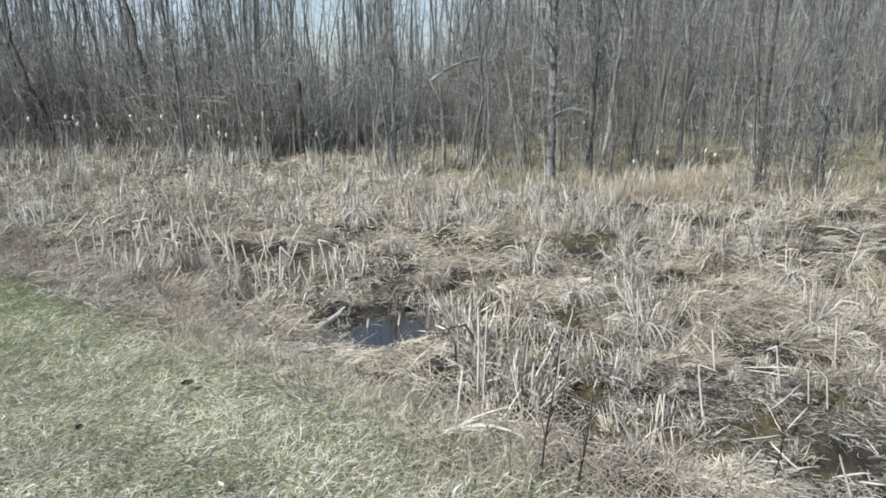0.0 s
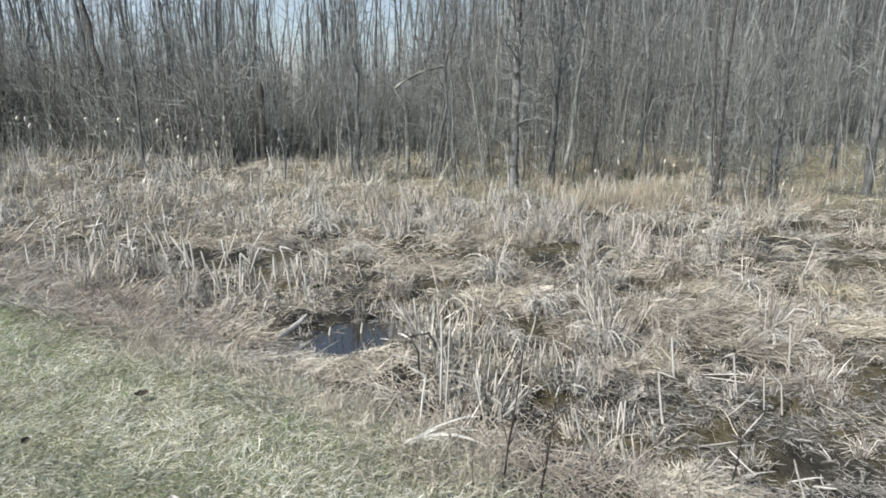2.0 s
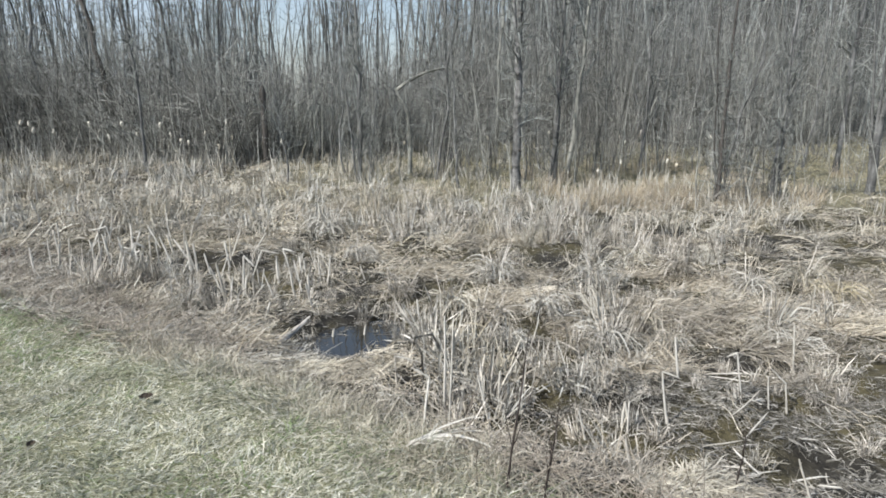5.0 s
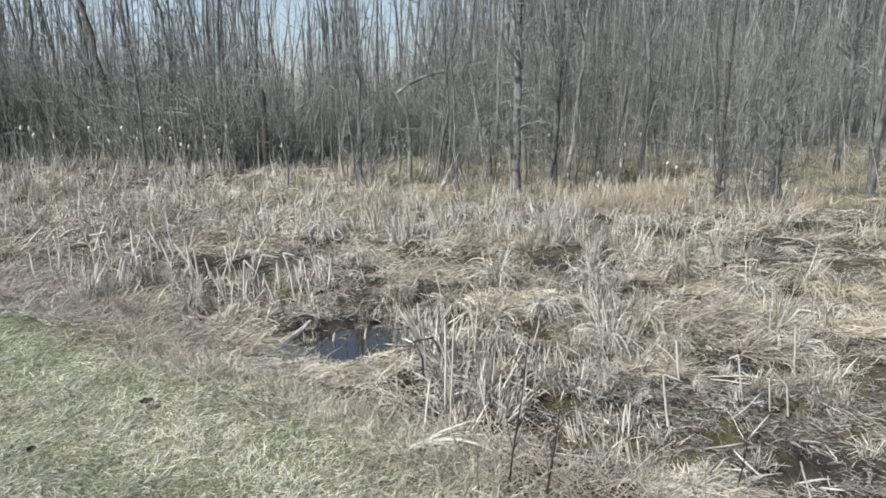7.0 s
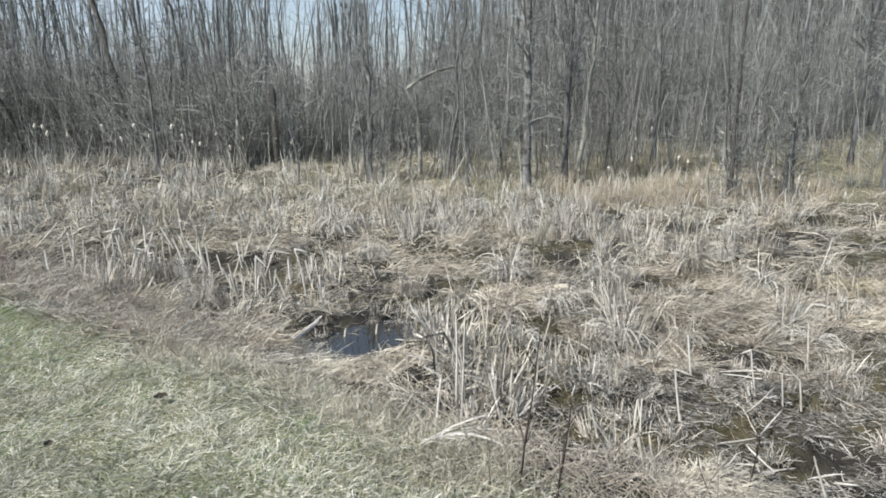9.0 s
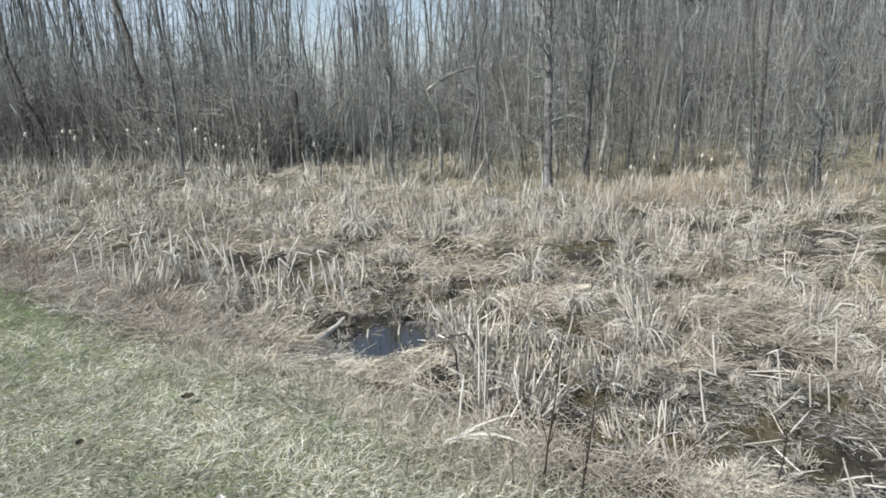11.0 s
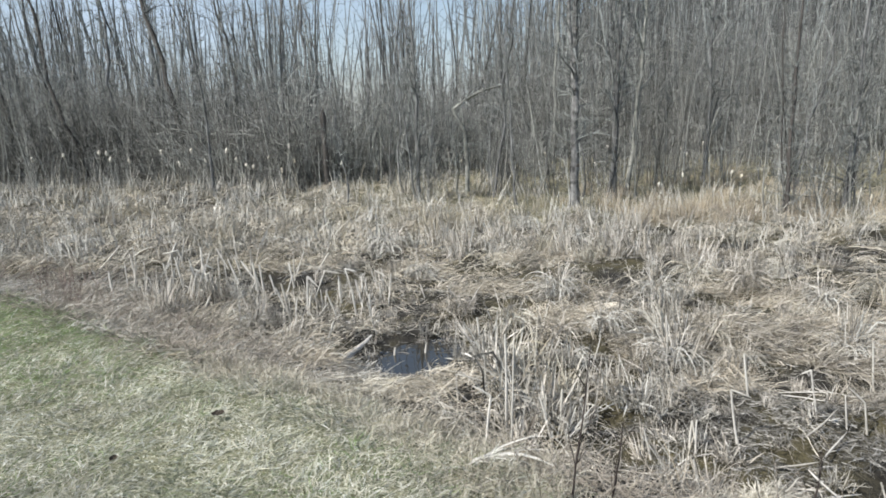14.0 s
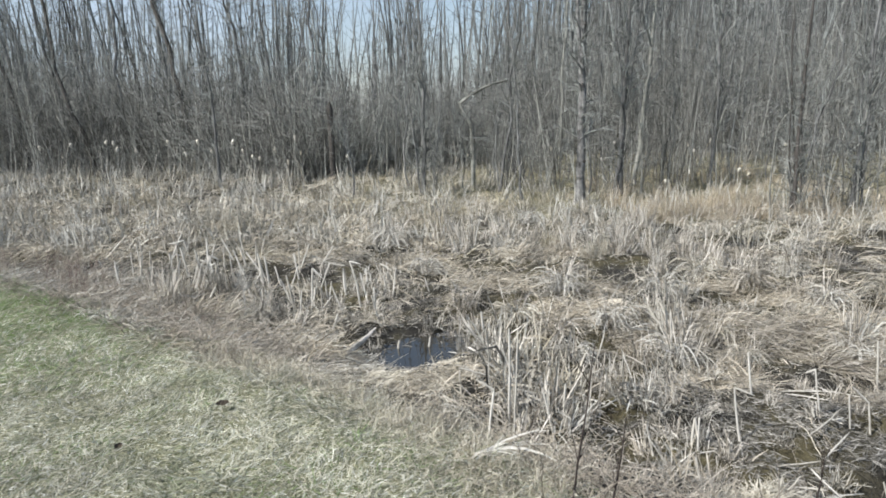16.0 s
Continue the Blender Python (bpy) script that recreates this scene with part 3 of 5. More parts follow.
# dark trees at the far end of the reeds, tilted left to fit the camera's view
for q, (x, y, r0, tilt) in enumerate(((-15.4, 23.0, 0.085, -0.19), (-14.4, 23.6, 0.06, -0.17), (-13.0, 22.8, 0.075, -0.16), (-11.8, 23.6, 0.07, -0.15), (-9.4, 22.8, 0.10, -0.15), (-7.4, 23.4, 0.065, -0.10),
                                      (-5.4, 23.0, 0.055, -0.06), (-16.3, 24.5, 0.08, -0.2), (-10.5, 25.0, 0.08, -0.14))):
    stand(make_tree(120 + q, 10, r0, (tilt, 0.0), 17, 0.12, 1.4, wobble=0.06, bark=DARK_BARK if q in (4, 0, 2) else BARK, label="dark leafless tree tilted left behind the reeds"), x, y)


def snag():
    """A dead dark trunk, broken off."""
    rng = np.random.RandomState(4)
    ob = tagged(new("dead_snag"), "dark dead tree trunk broken off at the top", "dead tree", "bare marsh trees")
    P = trunk_line(rng, 2.4, (-0.015, 0), 12, 0.02)
    R = np.linspace(0.10, 0.075, 12); R[-3:] = (0.08, 0.105, 0.03)
    part("trunk", raw_mesh("trunk", *tubes(P[None], R[None], 9), DARK_BARK, True), ob)
    limbs_of(P, R, rng, 7, 0.4, 0.98, 0.8, (-30, 40), 3, host=ob)
    return ob


stand(snag(), -4.2, 20.2)


def arched_tree():
    """A thin trunk whose top has snapped and hangs over in an arch."""
    rng = np.random.RandomState(6)
    ob = tagged(new("arched_tree"), "thin pale tree with its snapped top bent over", "tree", "bare marsh trees")
    z = np.linspace(-0.1, 2.5, 12)
    P = np.stack([0.03 * np.sin(z * 2) - 0.35 * smooth(1.75, 2.5, z), 0 * z, z], -1)
    R = np.linspace(0.07, 0.05, 12)
    part("trunk", raw_mesh("trunk", *tubes(P[None], R[None], 8), PALE_BARK, True), ob)
    u = np.linspace(0, 1, 12)
    Q = np.stack([-0.35 + 1.75 * u, 0.1 * u, 2.45 + 0.62 * np.sin(u * 1.9) ** 0.9], -1)
    part("fallen_top", raw_mesh("fallen_top", *tubes(Q[None], np.linspace(0.055, 0.025, 12)[None], 7), PALE_BARK, True), ob, "broken top bent sideways")
    limbs_of(P, R, rng, 9, 0.3, 0.95, 1.0, (-40, 40), 4, host=ob)
    limbs_of(Q, R * 0.7, rng, 7, 0.1, 0.98, 0.9, (-50, 50), 4, host=ob)
    return ob


stand(arched_tree(), 0.0, 18.2, 0.0, 0.93)

def sky_gap(u):
    """Wedges seen from the camera, as x over y, thinned so sky shows low down."""
    u = np.asarray(u)
    return ((u > -0.45) & (u < -0.39)) | ((u > -0.365) & (u < -0.33)) | ((u > -0.19) & (u < -0.12)) | ((u > -0.075) & (u < 0.045))


def bent_sapling(x, y, tall, over, drop, thick, seed):
    """A thin pale branch bent sideways, on an added rooted stem, to fit the view."""
    r = np.random.RandomState(seed)
    ob = tagged(new("bent_sapling"), "thin pale leafless slanting branch on an added rooted stem", "sapling", "bent saplings")
    u = np.linspace(0, 1, 14)
    P = np.stack([over * smooth(0.45, 1.1, u) * u, 0.1 * np.sin(3 * u), -0.05 + tall * np.minimum(u / 0.72, 1) - drop * np.clip((u - 0.72) / 0.28, 0, 1)], -1) + 0.012 * r.normal(size=(14, 3))
    part("stem", raw_mesh("stem", *tubes(P[None], np.linspace(thick, 0.4 * thick, 14)[None], 6), PALE_BARK, True), ob)
    limbs_of(P, np.full(14, thick), r, 5, 0.45, 0.98, 0.55, (-30, 60), 3, host=ob)
    return ob


for q, (x, y, tall, over, drop, thick) in enumerate(((4.1, 16.5, 2.4, 0.95, 0.8, 0.022), (4.75, 17.0, 2.9, 0.4, 0.5, 0.018), (6.1, 17.0, 2.3, 0.75, 0.4, 0.020), (5.85, 13.3, 1.95, 0.30, -0.25, 0.018), (7.2, 13.9, 1.45, 0.6, 0.35, 0.016),
                                                     (4.0, 16.0, 3.6, 1.3, 0.2, 0.022), (7.9, 14.0, 2.2, 0.35, -0.7, 0.022), (9.0, 15.2, 1.9, -0.7, 0.5, 0.018), (1.9, 19.0, 2.6, -0.8, 0.7, 0.022), (-2.6, 20.5, 2.7, 0.7, 0.5, 0.022))):
    stand(bent_sapling(x, y, tall, over, drop, thick, 330 + q), x, y)

# the wood behind: a few kinds of tree, set out unevenly
KINDS = []
for q in range(9):
    rq = np.random.RandomState(60 + q)
    KINDS.append(make_tree(40 + q, rq.uniform(7.4, 9.2), rq.uniform(0.024, 0.052), (rq.normal() * 0.03, rq.normal() * 0.02), 16, 0.07, rq.uniform(1.1, 1.7),
                           twigs=4, stems=int(rq.choice([1, 1, 2])), wobble=0.075, split=False, bark=[BARK, BARK, PALE_BARK][q % 3] if q % 4 == 0 else BARK,
                           label="tall slender leafless tree at the wood's edge"))
rng = np.random.RandomState(77)
spots, tries = [], 0
while len(spots) < 200 and tries < 20000:
    tries += 1
    y = 20.5 + 28 * rng.uniform() ** 1.6
    x = rng.uniform(-0.85, 0.85) * y
    edge = 21.5 + (5.5 if x > 1 else 0) + 2.5 * math.sin(x * 0.35)
    if sky_gap(x / y) and rng.uniform() < 0.45:
        continue
    if y < edge or (x < 0.08 * y and (y > 38 or rng.uniform() < 0.1)):
        continue
    if any((x - a) ** 2 + (y - b) ** 2 < (0.48 + 0.012 * y) ** 2 for a, b in spots):
        continue
    spots.append((x, y))
for q, (x, y) in enumerate(spots):
    src = KINDS[q % len(KINDS)]
    left = smooth(-3, -11, x)
    m = (Matrix.Translation((x, y, float(height(x, y)))) @ Matrix.Rotation(float(-0.17 * left + rng.normal() * 0.04), 4, "Y")
         @ Matrix.Rotation(rng.uniform(0, 6.28), 4, "Z") @ Matrix.Scale(rng.uniform(0.8, 1.12) * (0.68 if -0.25 < x / y < 0.08 else 1), 4))
    if q < len(KINDS):
        src.matrix_basis = m
    else:
        copy_thing(src, m)


rng = np.random.RandomState(87)
for q in range(30):
    y = rng.uniform(21, 30)
    x = -rng.uniform(0.58, 0.80) * y
    copy_thing(KINDS[int(rng.randint(len(KINDS)))], Matrix.Translation((x, y, float(height(x, y)))) @ Matrix.Rotation(-0.15 + rng.normal() * 0.05, 4, "Y")
               @ Matrix.Rotation(rng.uniform(0, 6.28), 4, "Z") @ Matrix.Scale(rng.uniform(0.7, 1.0), 4))
rng = np.random.RandomState(88)
for q in range(34):
    x = rng.uniform(-0.1, 1.0) ** 1.0 * 15 - 1.5
    y = rng.uniform(15.5, 25)
    if abs(x) > 0.8 * y:
        continue
    m = (Matrix.Translation((x, y, float(height(x, y)))) @ Matrix.Rotation(rng.normal() * 0.07, 4, "Y") @ Matrix.Rotation(rng.uniform(0, 6.28), 4, "Z")
         @ Matrix.Scale(rng.uniform(0.45, 0.8), 4))
    copy_thing(KINDS[int(rng.randint(len(KINDS)))], m)


def brush():
    """Dense undergrowth of thin upright stems along the edge of the wood."""
    r = np.random.RandomState(5)
    n = 12000
    y = 21.5 + 15 * r.uniform(size=n) ** 1.9
    x = r.uniform(-0.85, 0.85, n) * y
    y = y + 1.2 * np.sin(x * 0.35) + 3.0 * smooth(-5, -1.5, x) + 5.5 * smooth(-1, 4, x)
    h = (1.6 + 3.5 * r.uniform(size=n) ** 1.1) * (1 + 0.25 * smooth(0.0, 8, x) + 0.2 * smooth(-6, -14, x)) * (0.85 + 0.25 * waves(x, y, 4.0, 21)) * np.where((r.uniform(size=n) < 0.28) & (x > 0.03 * y), 1.75, 1 - 0.1 * smooth(0.06, 0.0, x / y) * smooth(-0.64, -0.54, x / y))
    base = np.stack([x, y, height(x, y) - 0.05], -1)
    lean = np.stack([r.normal(size=n) * 0.25 - 0.15 * smooth(-1, -12, x), r.normal(size=n) * 0.2, np.ones(n)], -1)
    P = grow(base, lean, h, 5, r.uniform(-0.1, 0.3, n), 0.12, r)
    meshes = [tubes(P, taper(n, 5, r.uniform(0.006, 0.017, n), 0.004), 3)]
    per = 2
    src = np.repeat(np.arange(n), per)
    a = r.randint(0, 4, n * per); w = r.uniform(size=(n * per, 1))
    b = P[src, a] * (1 - w) + P[src, a + 1] * w
    d = np.stack([r.normal(size=n * per), r.normal(size=n * per), r.uniform(-0.2, 1.0, n * per)], -1)
    T = grow(b, d, r.uniform(0.3, 1.3, n * per), 3, r.uniform(-0.3, 0.4, n * per), 0.3, r)
    meshes.append(tubes(T, taper(n * per, 3, 0.0088, 0.0055), 3))
    m = 1500
    x = r.uniform(-16, 15.5, m); y = np.where(x > -1.5, r.uniform(17, 28, m) + 0.25 * np.abs(x - 4), r.uniform(21, 26, m))
    clump = r.randint(0, 170, m)
    x = np.where(r.uniform(size=m) < 0.75, x[clump] + 0.14 * r.normal(size=m), x); y = np.where(r.uniform(size=m) < 0.75, y[clump] + 0.14 * r.normal(size=m), y)
    feet = np.repeat(np.array([(6.3, 13.25), (6.6, 13.5), (7.2, 13.9), (7.7, 14.2), (8.0, 14.3), (3.62, 16.5), (4.05, 17.0), (2.5, 15.5), (10.6, 15.0), (9.9, 17.4), (5.1, 17.6), (1.0, 18.5), (-1.2, 16.8)]), 6, 0)
    feet = feet + 0.3 * r.normal(size=feet.shape)
    x, y = np.concatenate([x, feet[:, 0]]), np.concatenate([y, feet[:, 1]]); m = len(x)
    Q = grow(np.stack([x, y, height(x, y) - 0.05], -1), np.stack([r.normal(size=m) * 0.13, r.normal(size=m) * 0.12, np.ones(m)], -1), (1.0 + 4.5 * r.uniform(size=m) ** 1.4) * np.where(x < 0, 0.85, np.where(np.arange(m) < 1500, 1, 0.6)), 6, r.uniform(-0.1, 0.15, m), 0.06, r)
    meshes.append(tubes(Q, taper(m, 6, r.uniform(0.006, 0.016, m), 0.004), 4))
    per = 10
    src = np.repeat(np.arange(m), per)
    a = r.randint(0, 5, m * per); w = r.uniform(size=(m * per, 1))
    b = Q[src, a] * (1 - w) + Q[src, a + 1] * w
    d = np.stack([r.normal(size=m * per), r.normal(size=m * per), r.uniform(-0.4, 1.5, m * per)], -1)
    T = grow(b, d, r.uniform(0.15, 0.8, m * per), 3, r.uniform(-0.3, 0.4, m * per), 0.15, r)
    meshes.append(tubes(T, taper(m * per, 3, 0.0052, 0.0035), 3))
    tagged(new("undergrowth", raw_mesh("undergrowth", *joined(*meshes), BRUSH)), "dense grey-brown leafless undergrowth at the wood's edge", "undergrowth", kind="stuff")


brush()


def far_wood():
    r = np.random.RandomState(8)
    n = 1700
    y = 36 + 60 * r.uniform(size=n)
    x = (0.0 + 0.85 * r.uniform(size=n)) * y
    m = 640
    y[:m] = 40 + 40 * r.uniform(size=m); x[:m] = r.uniform(-0.85, 0.05, m) * y[:m]
    keep = ~sky_gap(x / y) | (r.uniform(size=n) < 0.42) | (x > 0.045 * y)
    x, y = x[keep], y[keep]; n = len(x)
    base = np.stack([x, y, height(x, y) - 0.1], -1)
    P = grow(base, np.stack([r.normal(size=n) * 0.06, r.normal(size=n) * 0.05, np.ones(n)], -1), r.uniform(9, 14, n), 7, 0, 0.05, r)
    meshes = [tubes(P, taper(n, 7, r.uniform(0.04, 0.11, n), 0.02), 5)]
    per = 9
    src = np.repeat(np.arange(n), per)
    a = r.randint(0, 6, n * per); w = r.uniform(size=(n * per, 1))
    b = P[src, a] * (1 - w) + P[src, a + 1] * w
    d = np.stack([r.normal(size=n * per), r.normal(size=n * per), r.uniform(0.1, 1.5, n * per)], -1)
    T = grow(b, d, r.uniform(0.6, 2.4, n * per), 3, r.uniform(-0.3, 0.3, n * per), 0.15, r)
    meshes.append(tubes(T, taper(n * per, 3, 0.019, 0.010), 3))
    tagged(new("far_wood", raw_mesh("far_wood", *joined(*meshes), FAR_TWIG)), "deep leafless grey wood on rising ground", "woods", kind="stuff")


far_wood()


# ---- marsh plants ----
def blades(base, heading, length, k, r, sag=0.0, kink=0.5, bend=0.05):
    """Dead leaves that run nearly straight; a share of them (kink) is snapped over once on the way."""
    n = len(base)
    d = unit(np.asarray(heading, float))
    P = np.zeros((n, k, 3))
    P[:, 0] = base
    step = (np.asarray(length, float) / (k - 1)).reshape(-1, 1)
    sag = np.broadcast_to(np.asarray(sag, float).reshape(-1, 1), (n, 1))
    at = np.where(r.uniform(size=n) < kink, r.randint(1, k - 1, n), -1)
    over = unit(r.normal(size=(n, 3)) * np.array([1, 1, 0.3]) + np.array([0, 0, -0.45]))
    for i in range(1, k):
        P[:, i] = P[:, i - 1] + d * step
        d = d + bend * r.normal(size=(n, 3))
        d[:, 2:] -= sag / (k - 1)
        d = unit(np.where((at == i)[:, None], 0.3 * d + over, d))
    return P


def reed_clump(seed, tall, leaves=60, spread=0.16, sag=0.4, mat=REED, stalks=4, name="reed_clump", label="dry bent clump of bleached cattail leaves", group="reed clumps", lay=1.0, kink=0.5, wide=1.0):
    r = np.random.RandomState(seed)
    ob = tagged(new(name), label, "reeds", group)
    ang = r.uniform(0, 6.283, leaves); rad = spread * r.uniform(size=leaves) ** 0.6
    base = np.stack([rad * np.cos(ang), rad * np.sin(ang), np.full(leaves, -0.03)], -1)
    main = r.uniform(0, 6.283)
    out = np.stack([lay * (np.cos(ang) * 0.25 + 0.3 * math.cos(main) + 0.3 * r.normal(size=leaves)), lay * (np.sin(ang) * 0.25 + 0.3 * math.sin(main) + 0.3 * r.normal(size=leaves)), np.ones(leaves)], -1)
    length = tall * r.uniform(0.35, 1.25, leaves)
    P = blades(base, out, length, 6, r, sag * r.uniform(0.0, 1.5, leaves) ** 1.4, kink)
    P[..., 2] = np.maximum(P[..., 2], 0.004 + 0.03 * r.uniform(size=(leaves, 1)))
    W = wide * r.uniform(0.0022, 0.0074, (leaves, 1)) * np.array([1, 1, 1, 0.9, 0.7, 0.15])[None]
    part("leaf_tuft", raw_mesh("leaf_tuft", *ribbons(P, W, r), mat), ob)
    for s in range(stalks):
        b = np.array([[r.normal() * spread * 0.5, r.normal() * spread * 0.5, -0.04]])
        S = grow(b, np.array([[r.normal() * 0.22, r.normal() * 0.22, 1]]), [tall * r.uniform(0.3, 0.85)], 5, r.uniform(-0.1, 0.3, 1), 0.03, r)
        part("stalk", raw_mesh("stalk", *tubes(S, wide * np.array([[0.0062, 0.006, 0.0056, 0.0048, 0.001]]), 5), PALE), ob)
    return ob


def turned(x, y, r, size=1.0, tilt=0.06):
    return (Matrix.Translation((x, y, float(height(x, y)))) @ Matrix.Rotation(float(r.normal() * tilt), 4, "X") @ Matrix.Rotation(r.uniform(0, 6.283), 4, "Z")
            @ Matrix.Scale(size, 4))


def mounds(x, y):
    """Where the dead leaves are heaped (towards 1) and where the mud lies bare (towards 0)."""
    return smooth(-0.45, 0.6, waves(x, y, 1.3, 61) + 0.8 * waves(x, y, 0.55, 62))


def open_ground(x, y):
    """Kept clear of standing reeds: wet flats, and the camera's sightline to the puddle."""
    flat = False
    for px, py, a, b in ((-2.25, 7.8, 0.75, 0.7), (-0.6, 6.6, 0.55, 0.9), (5.4, 8.3, 1.1, 0.9), (2.0, 4.1, 0.8, 0.5), (-0.3, 8.4, 0.5, 0.4), (1.7, 5.1, 0.35, 0.35)):
        flat = flat | (((x - px) / a) ** 2 + ((y - py) / b) ** 2 < 1)
    return flat | (np.abs(x + 0.1 * y) < 0.45 + 0.02 * y) & (y > 4.2) & (y < 6.2) | (np.abs(x - 2.0) < 0.75) & (y < 4.6) & (y > 3.2)


# low tangles of snapped leaves between the stands
rng = np.random.RandomState(101)
TANGLES = [reed_clump(200 + q, [0.30, 0.42, 0.36, 0.26][q % 4], [70, 90, 60][q % 3], [0.16, 0.26, 0.20][q % 3], [1.6, 3.0, 2.4, 4.0][q % 4], mat=GREY_REED if q % 4 == 1 else REED, stalks=[2, 3, 1, 2][q % 4], kink=0.75) for q in range(12)]
count = tries = 0
placed = []
while count < 230 and tries < 30000:
    tries += 1
    y = 4.2 + 10.4 * rng.uniform() ** 1.05
    x = rng.uniform(-0.82, 0.82) * (y + 0.6)
    s = float(bank(np.array(x), np.array(y)))
    if s < 1.0 or float(wetness(np.array(x), np.array(y))) > 0.045 or (x < -1.5 and s < 1.6) or open_ground(x, y) or float(hollow(x, y)) > 0.3 or float(matted(x, y)) > 0.5:
        continue
    if rng.uniform() > 0.1 + 0.9 * float(mounds(np.array(x), np.array(y))) or any((x - a) ** 2 + (y - b) ** 2 < 0.3 ** 2 for a, b in placed):
        continue
    placed.append((x, y))
    m = turned(x, y, rng, rng.uniform(0.55, 0.95) * (0.7 if y < 6 else 1), 0.12)
    if count < len(TANGLES):
        TANGLES[count].matrix_basis = m
    else:
        copy_thing(TANGLES[count % len(TANGLES)], m)
    count += 1

def reed_hummock(seed):
    """A raised tussock: leaves fall outward from its crown to the ground, with a few still upright."""
    r = np.random.RandomState(seed)
    ob = tagged(new("reed_hummock"), "raised tussock of drooping bleached cattail leaves", "reeds", "reed hummocks")
    n = 150
    ang = r.uniform(0, 6.283, n)
    rad = 0.10 * r.uniform(size=n) ** 0.6
    base = np.stack([rad * np.cos(ang), rad * np.sin(ang), r.uniform(0.02, 0.2, n)], -1)
    ang = ang + 0.85 * r.normal(size=n)
    rise = r.uniform(0.1, 1.2, n)
    P = blades(base, np.stack([np.cos(ang), np.sin(ang), rise], -1), r.uniform(0.2, 0.5, n), 6, r, r.uniform(1.8, 4.0, n), 0.35)
    P[..., 2] = np.maximum(P[..., 2], 0.004 + 0.03 * r.uniform(size=(n, 1)))
    W = r.uniform(0.0014, 0.0048, (n, 1)) * np.array([1, 1, 1, 0.9, 0.7, 0.2])[None]
    part("leaf_skirt", raw_mesh("leaf_skirt", *ribbons(P, W, r), [REED, OLD_STRAW, REED, STRAW][seed % 4]), ob)
    m = 34
    B = np.stack([0.07 * r.normal(size=m), 0.07 * r.normal(size=m), np.full(m, 0.02)], -1)
    Q = blades(B, np.stack([0.3 * r.normal(size=m), 0.3 * r.normal(size=m), np.ones(m)], -1), r.uniform(0.2, 0.55, m), 5, r, r.uniform(0, 0.6, m), 0.4)
    part("leaf_tuft", raw_mesh("leaf_tuft", *ribbons(Q, r.uniform(0.002, 0.006, (m, 1)) * np.array([1, 1, 0.9, 0.7, 0.15])[None], r), STANDING), ob)
    return ob


HUMMOCK_KINDS = [reed_hummock(280 + q) for q in range(6)]
for q, (x, y) in enumerate(HUMMOCKS):
    m = turned(x, y, rng, rng.uniform(0.8, 1.15) * (0.62 + 0.045 * min(y, 13)), 0.08)
    if q < 6:
        HUMMOCK_KINDS[q].matrix_basis = m
    else:
        copy_thing(HUMMOCK_KINDS[q % 6], m)

# upright stands of cattail leaves: x, y, height
STANDS = [(-3.48, 7.31, 0.50), (-3.24, 7.43, 0.52), (-3.0, 7.56, 0.47), (-2.72, 7.56, 0.5), (-2.32, 7.08, 0.44), (-3.88, 7.82, 0.42), (-2.01, 6.65, 0.42), (-1.88, 7.56, 0.4), (-1.49, 6.97, 0.41), (-1.18, 7.31, 0.36),
          (-1.74, 6.27, 0.31), (-1.53, 7.82, 0.35), (-2.0, 8.74, 0.35), (-0.98, 7.82, 0.42), (-1.64, 9.09, 0.36), (-0.85, 10.56, 0.65), (-0.49, 10.56, 0.69), (-0.13, 10.56, 0.74), (-0.72, 13.28, 0.69), (-0.28, 13.66, 0.71),
          (0.17, 12.56, 0.66), (0.59, 10.32, 0.63), (0.88, 10.09, 0.58), (1.18, 10.09, 0.66), (1.4, 9.79, 0.52), (0.45, 11.34, 0.55), (1.78, 10.32, 0.54), (1.92, 9.67, 0.72), (2.24, 9.79, 0.77), (2.44, 9.55, 0.67),
          (2.61, 11.92, 0.62), (3.02, 8.91, 0.47), (3.26, 8.74, 0.5), (3.4, 8.41, 0.45), (3.72, 8.57, 0.53), (4.02, 8.74, 0.54), (4.41, 9.09, 0.48), (4.84, 9.09, 0.52), (5.1, 9.27, 0.41), (2.47, 8.74, 0.46),
          (2.99, 9.47, 0.5), (1.86, 6.18, 0.5), (1.87, 5.84, 0.55), (2.08, 6.09, 0.44), (1.82, 6.65, 0.36), (2.38, 6.65, 0.36), (2.21, 7.08, 0.51), (0.08, 5.33, 0.39), (0.21, 5.2, 0.43), (0.35, 5.08, 0.4),
          (0.51, 5.14, 0.33), (0.67, 5.33, 0.27), (0.16, 5.92, 0.32), (0.28, 4.63, 0.35), (0.38, 4.34, 0.37), (0.2, 4.24, 0.36), (0.53, 4.43, 0.33), (0.69, 4.73, 0.27), (0.31, 3.96, 0.31), (0.98, 5.08, 0.26),
          (1.03, 4.73, 0.27), (1.14, 4.58, 0.26), (1.34, 4.84, 0.25), (1.34, 4.53, 0.19), (0.82, 4.53, 0.26), (1.51, 4.84, 0.23), (1.3, 3.56, 0.3), (1.37, 3.5, 0.24), (1.1, 3.99, 0.23), (1.15, 3.56, 0.18),
          (1.59, 3.77, 0.22), (3.86, 6.18, 0.28), (3.92, 5.92, 0.32), (3.5, 5.92, 0.27), (3.32, 4.84, 0.32), (3.0, 4.63, 0.26), (3.7, 7.08, 0.29), (3.2, 6.65, 0.24), (4.73, 7.56, 0.34), (2.93, 4.24, 0.24), (3.8, 7.56, 0.34)]
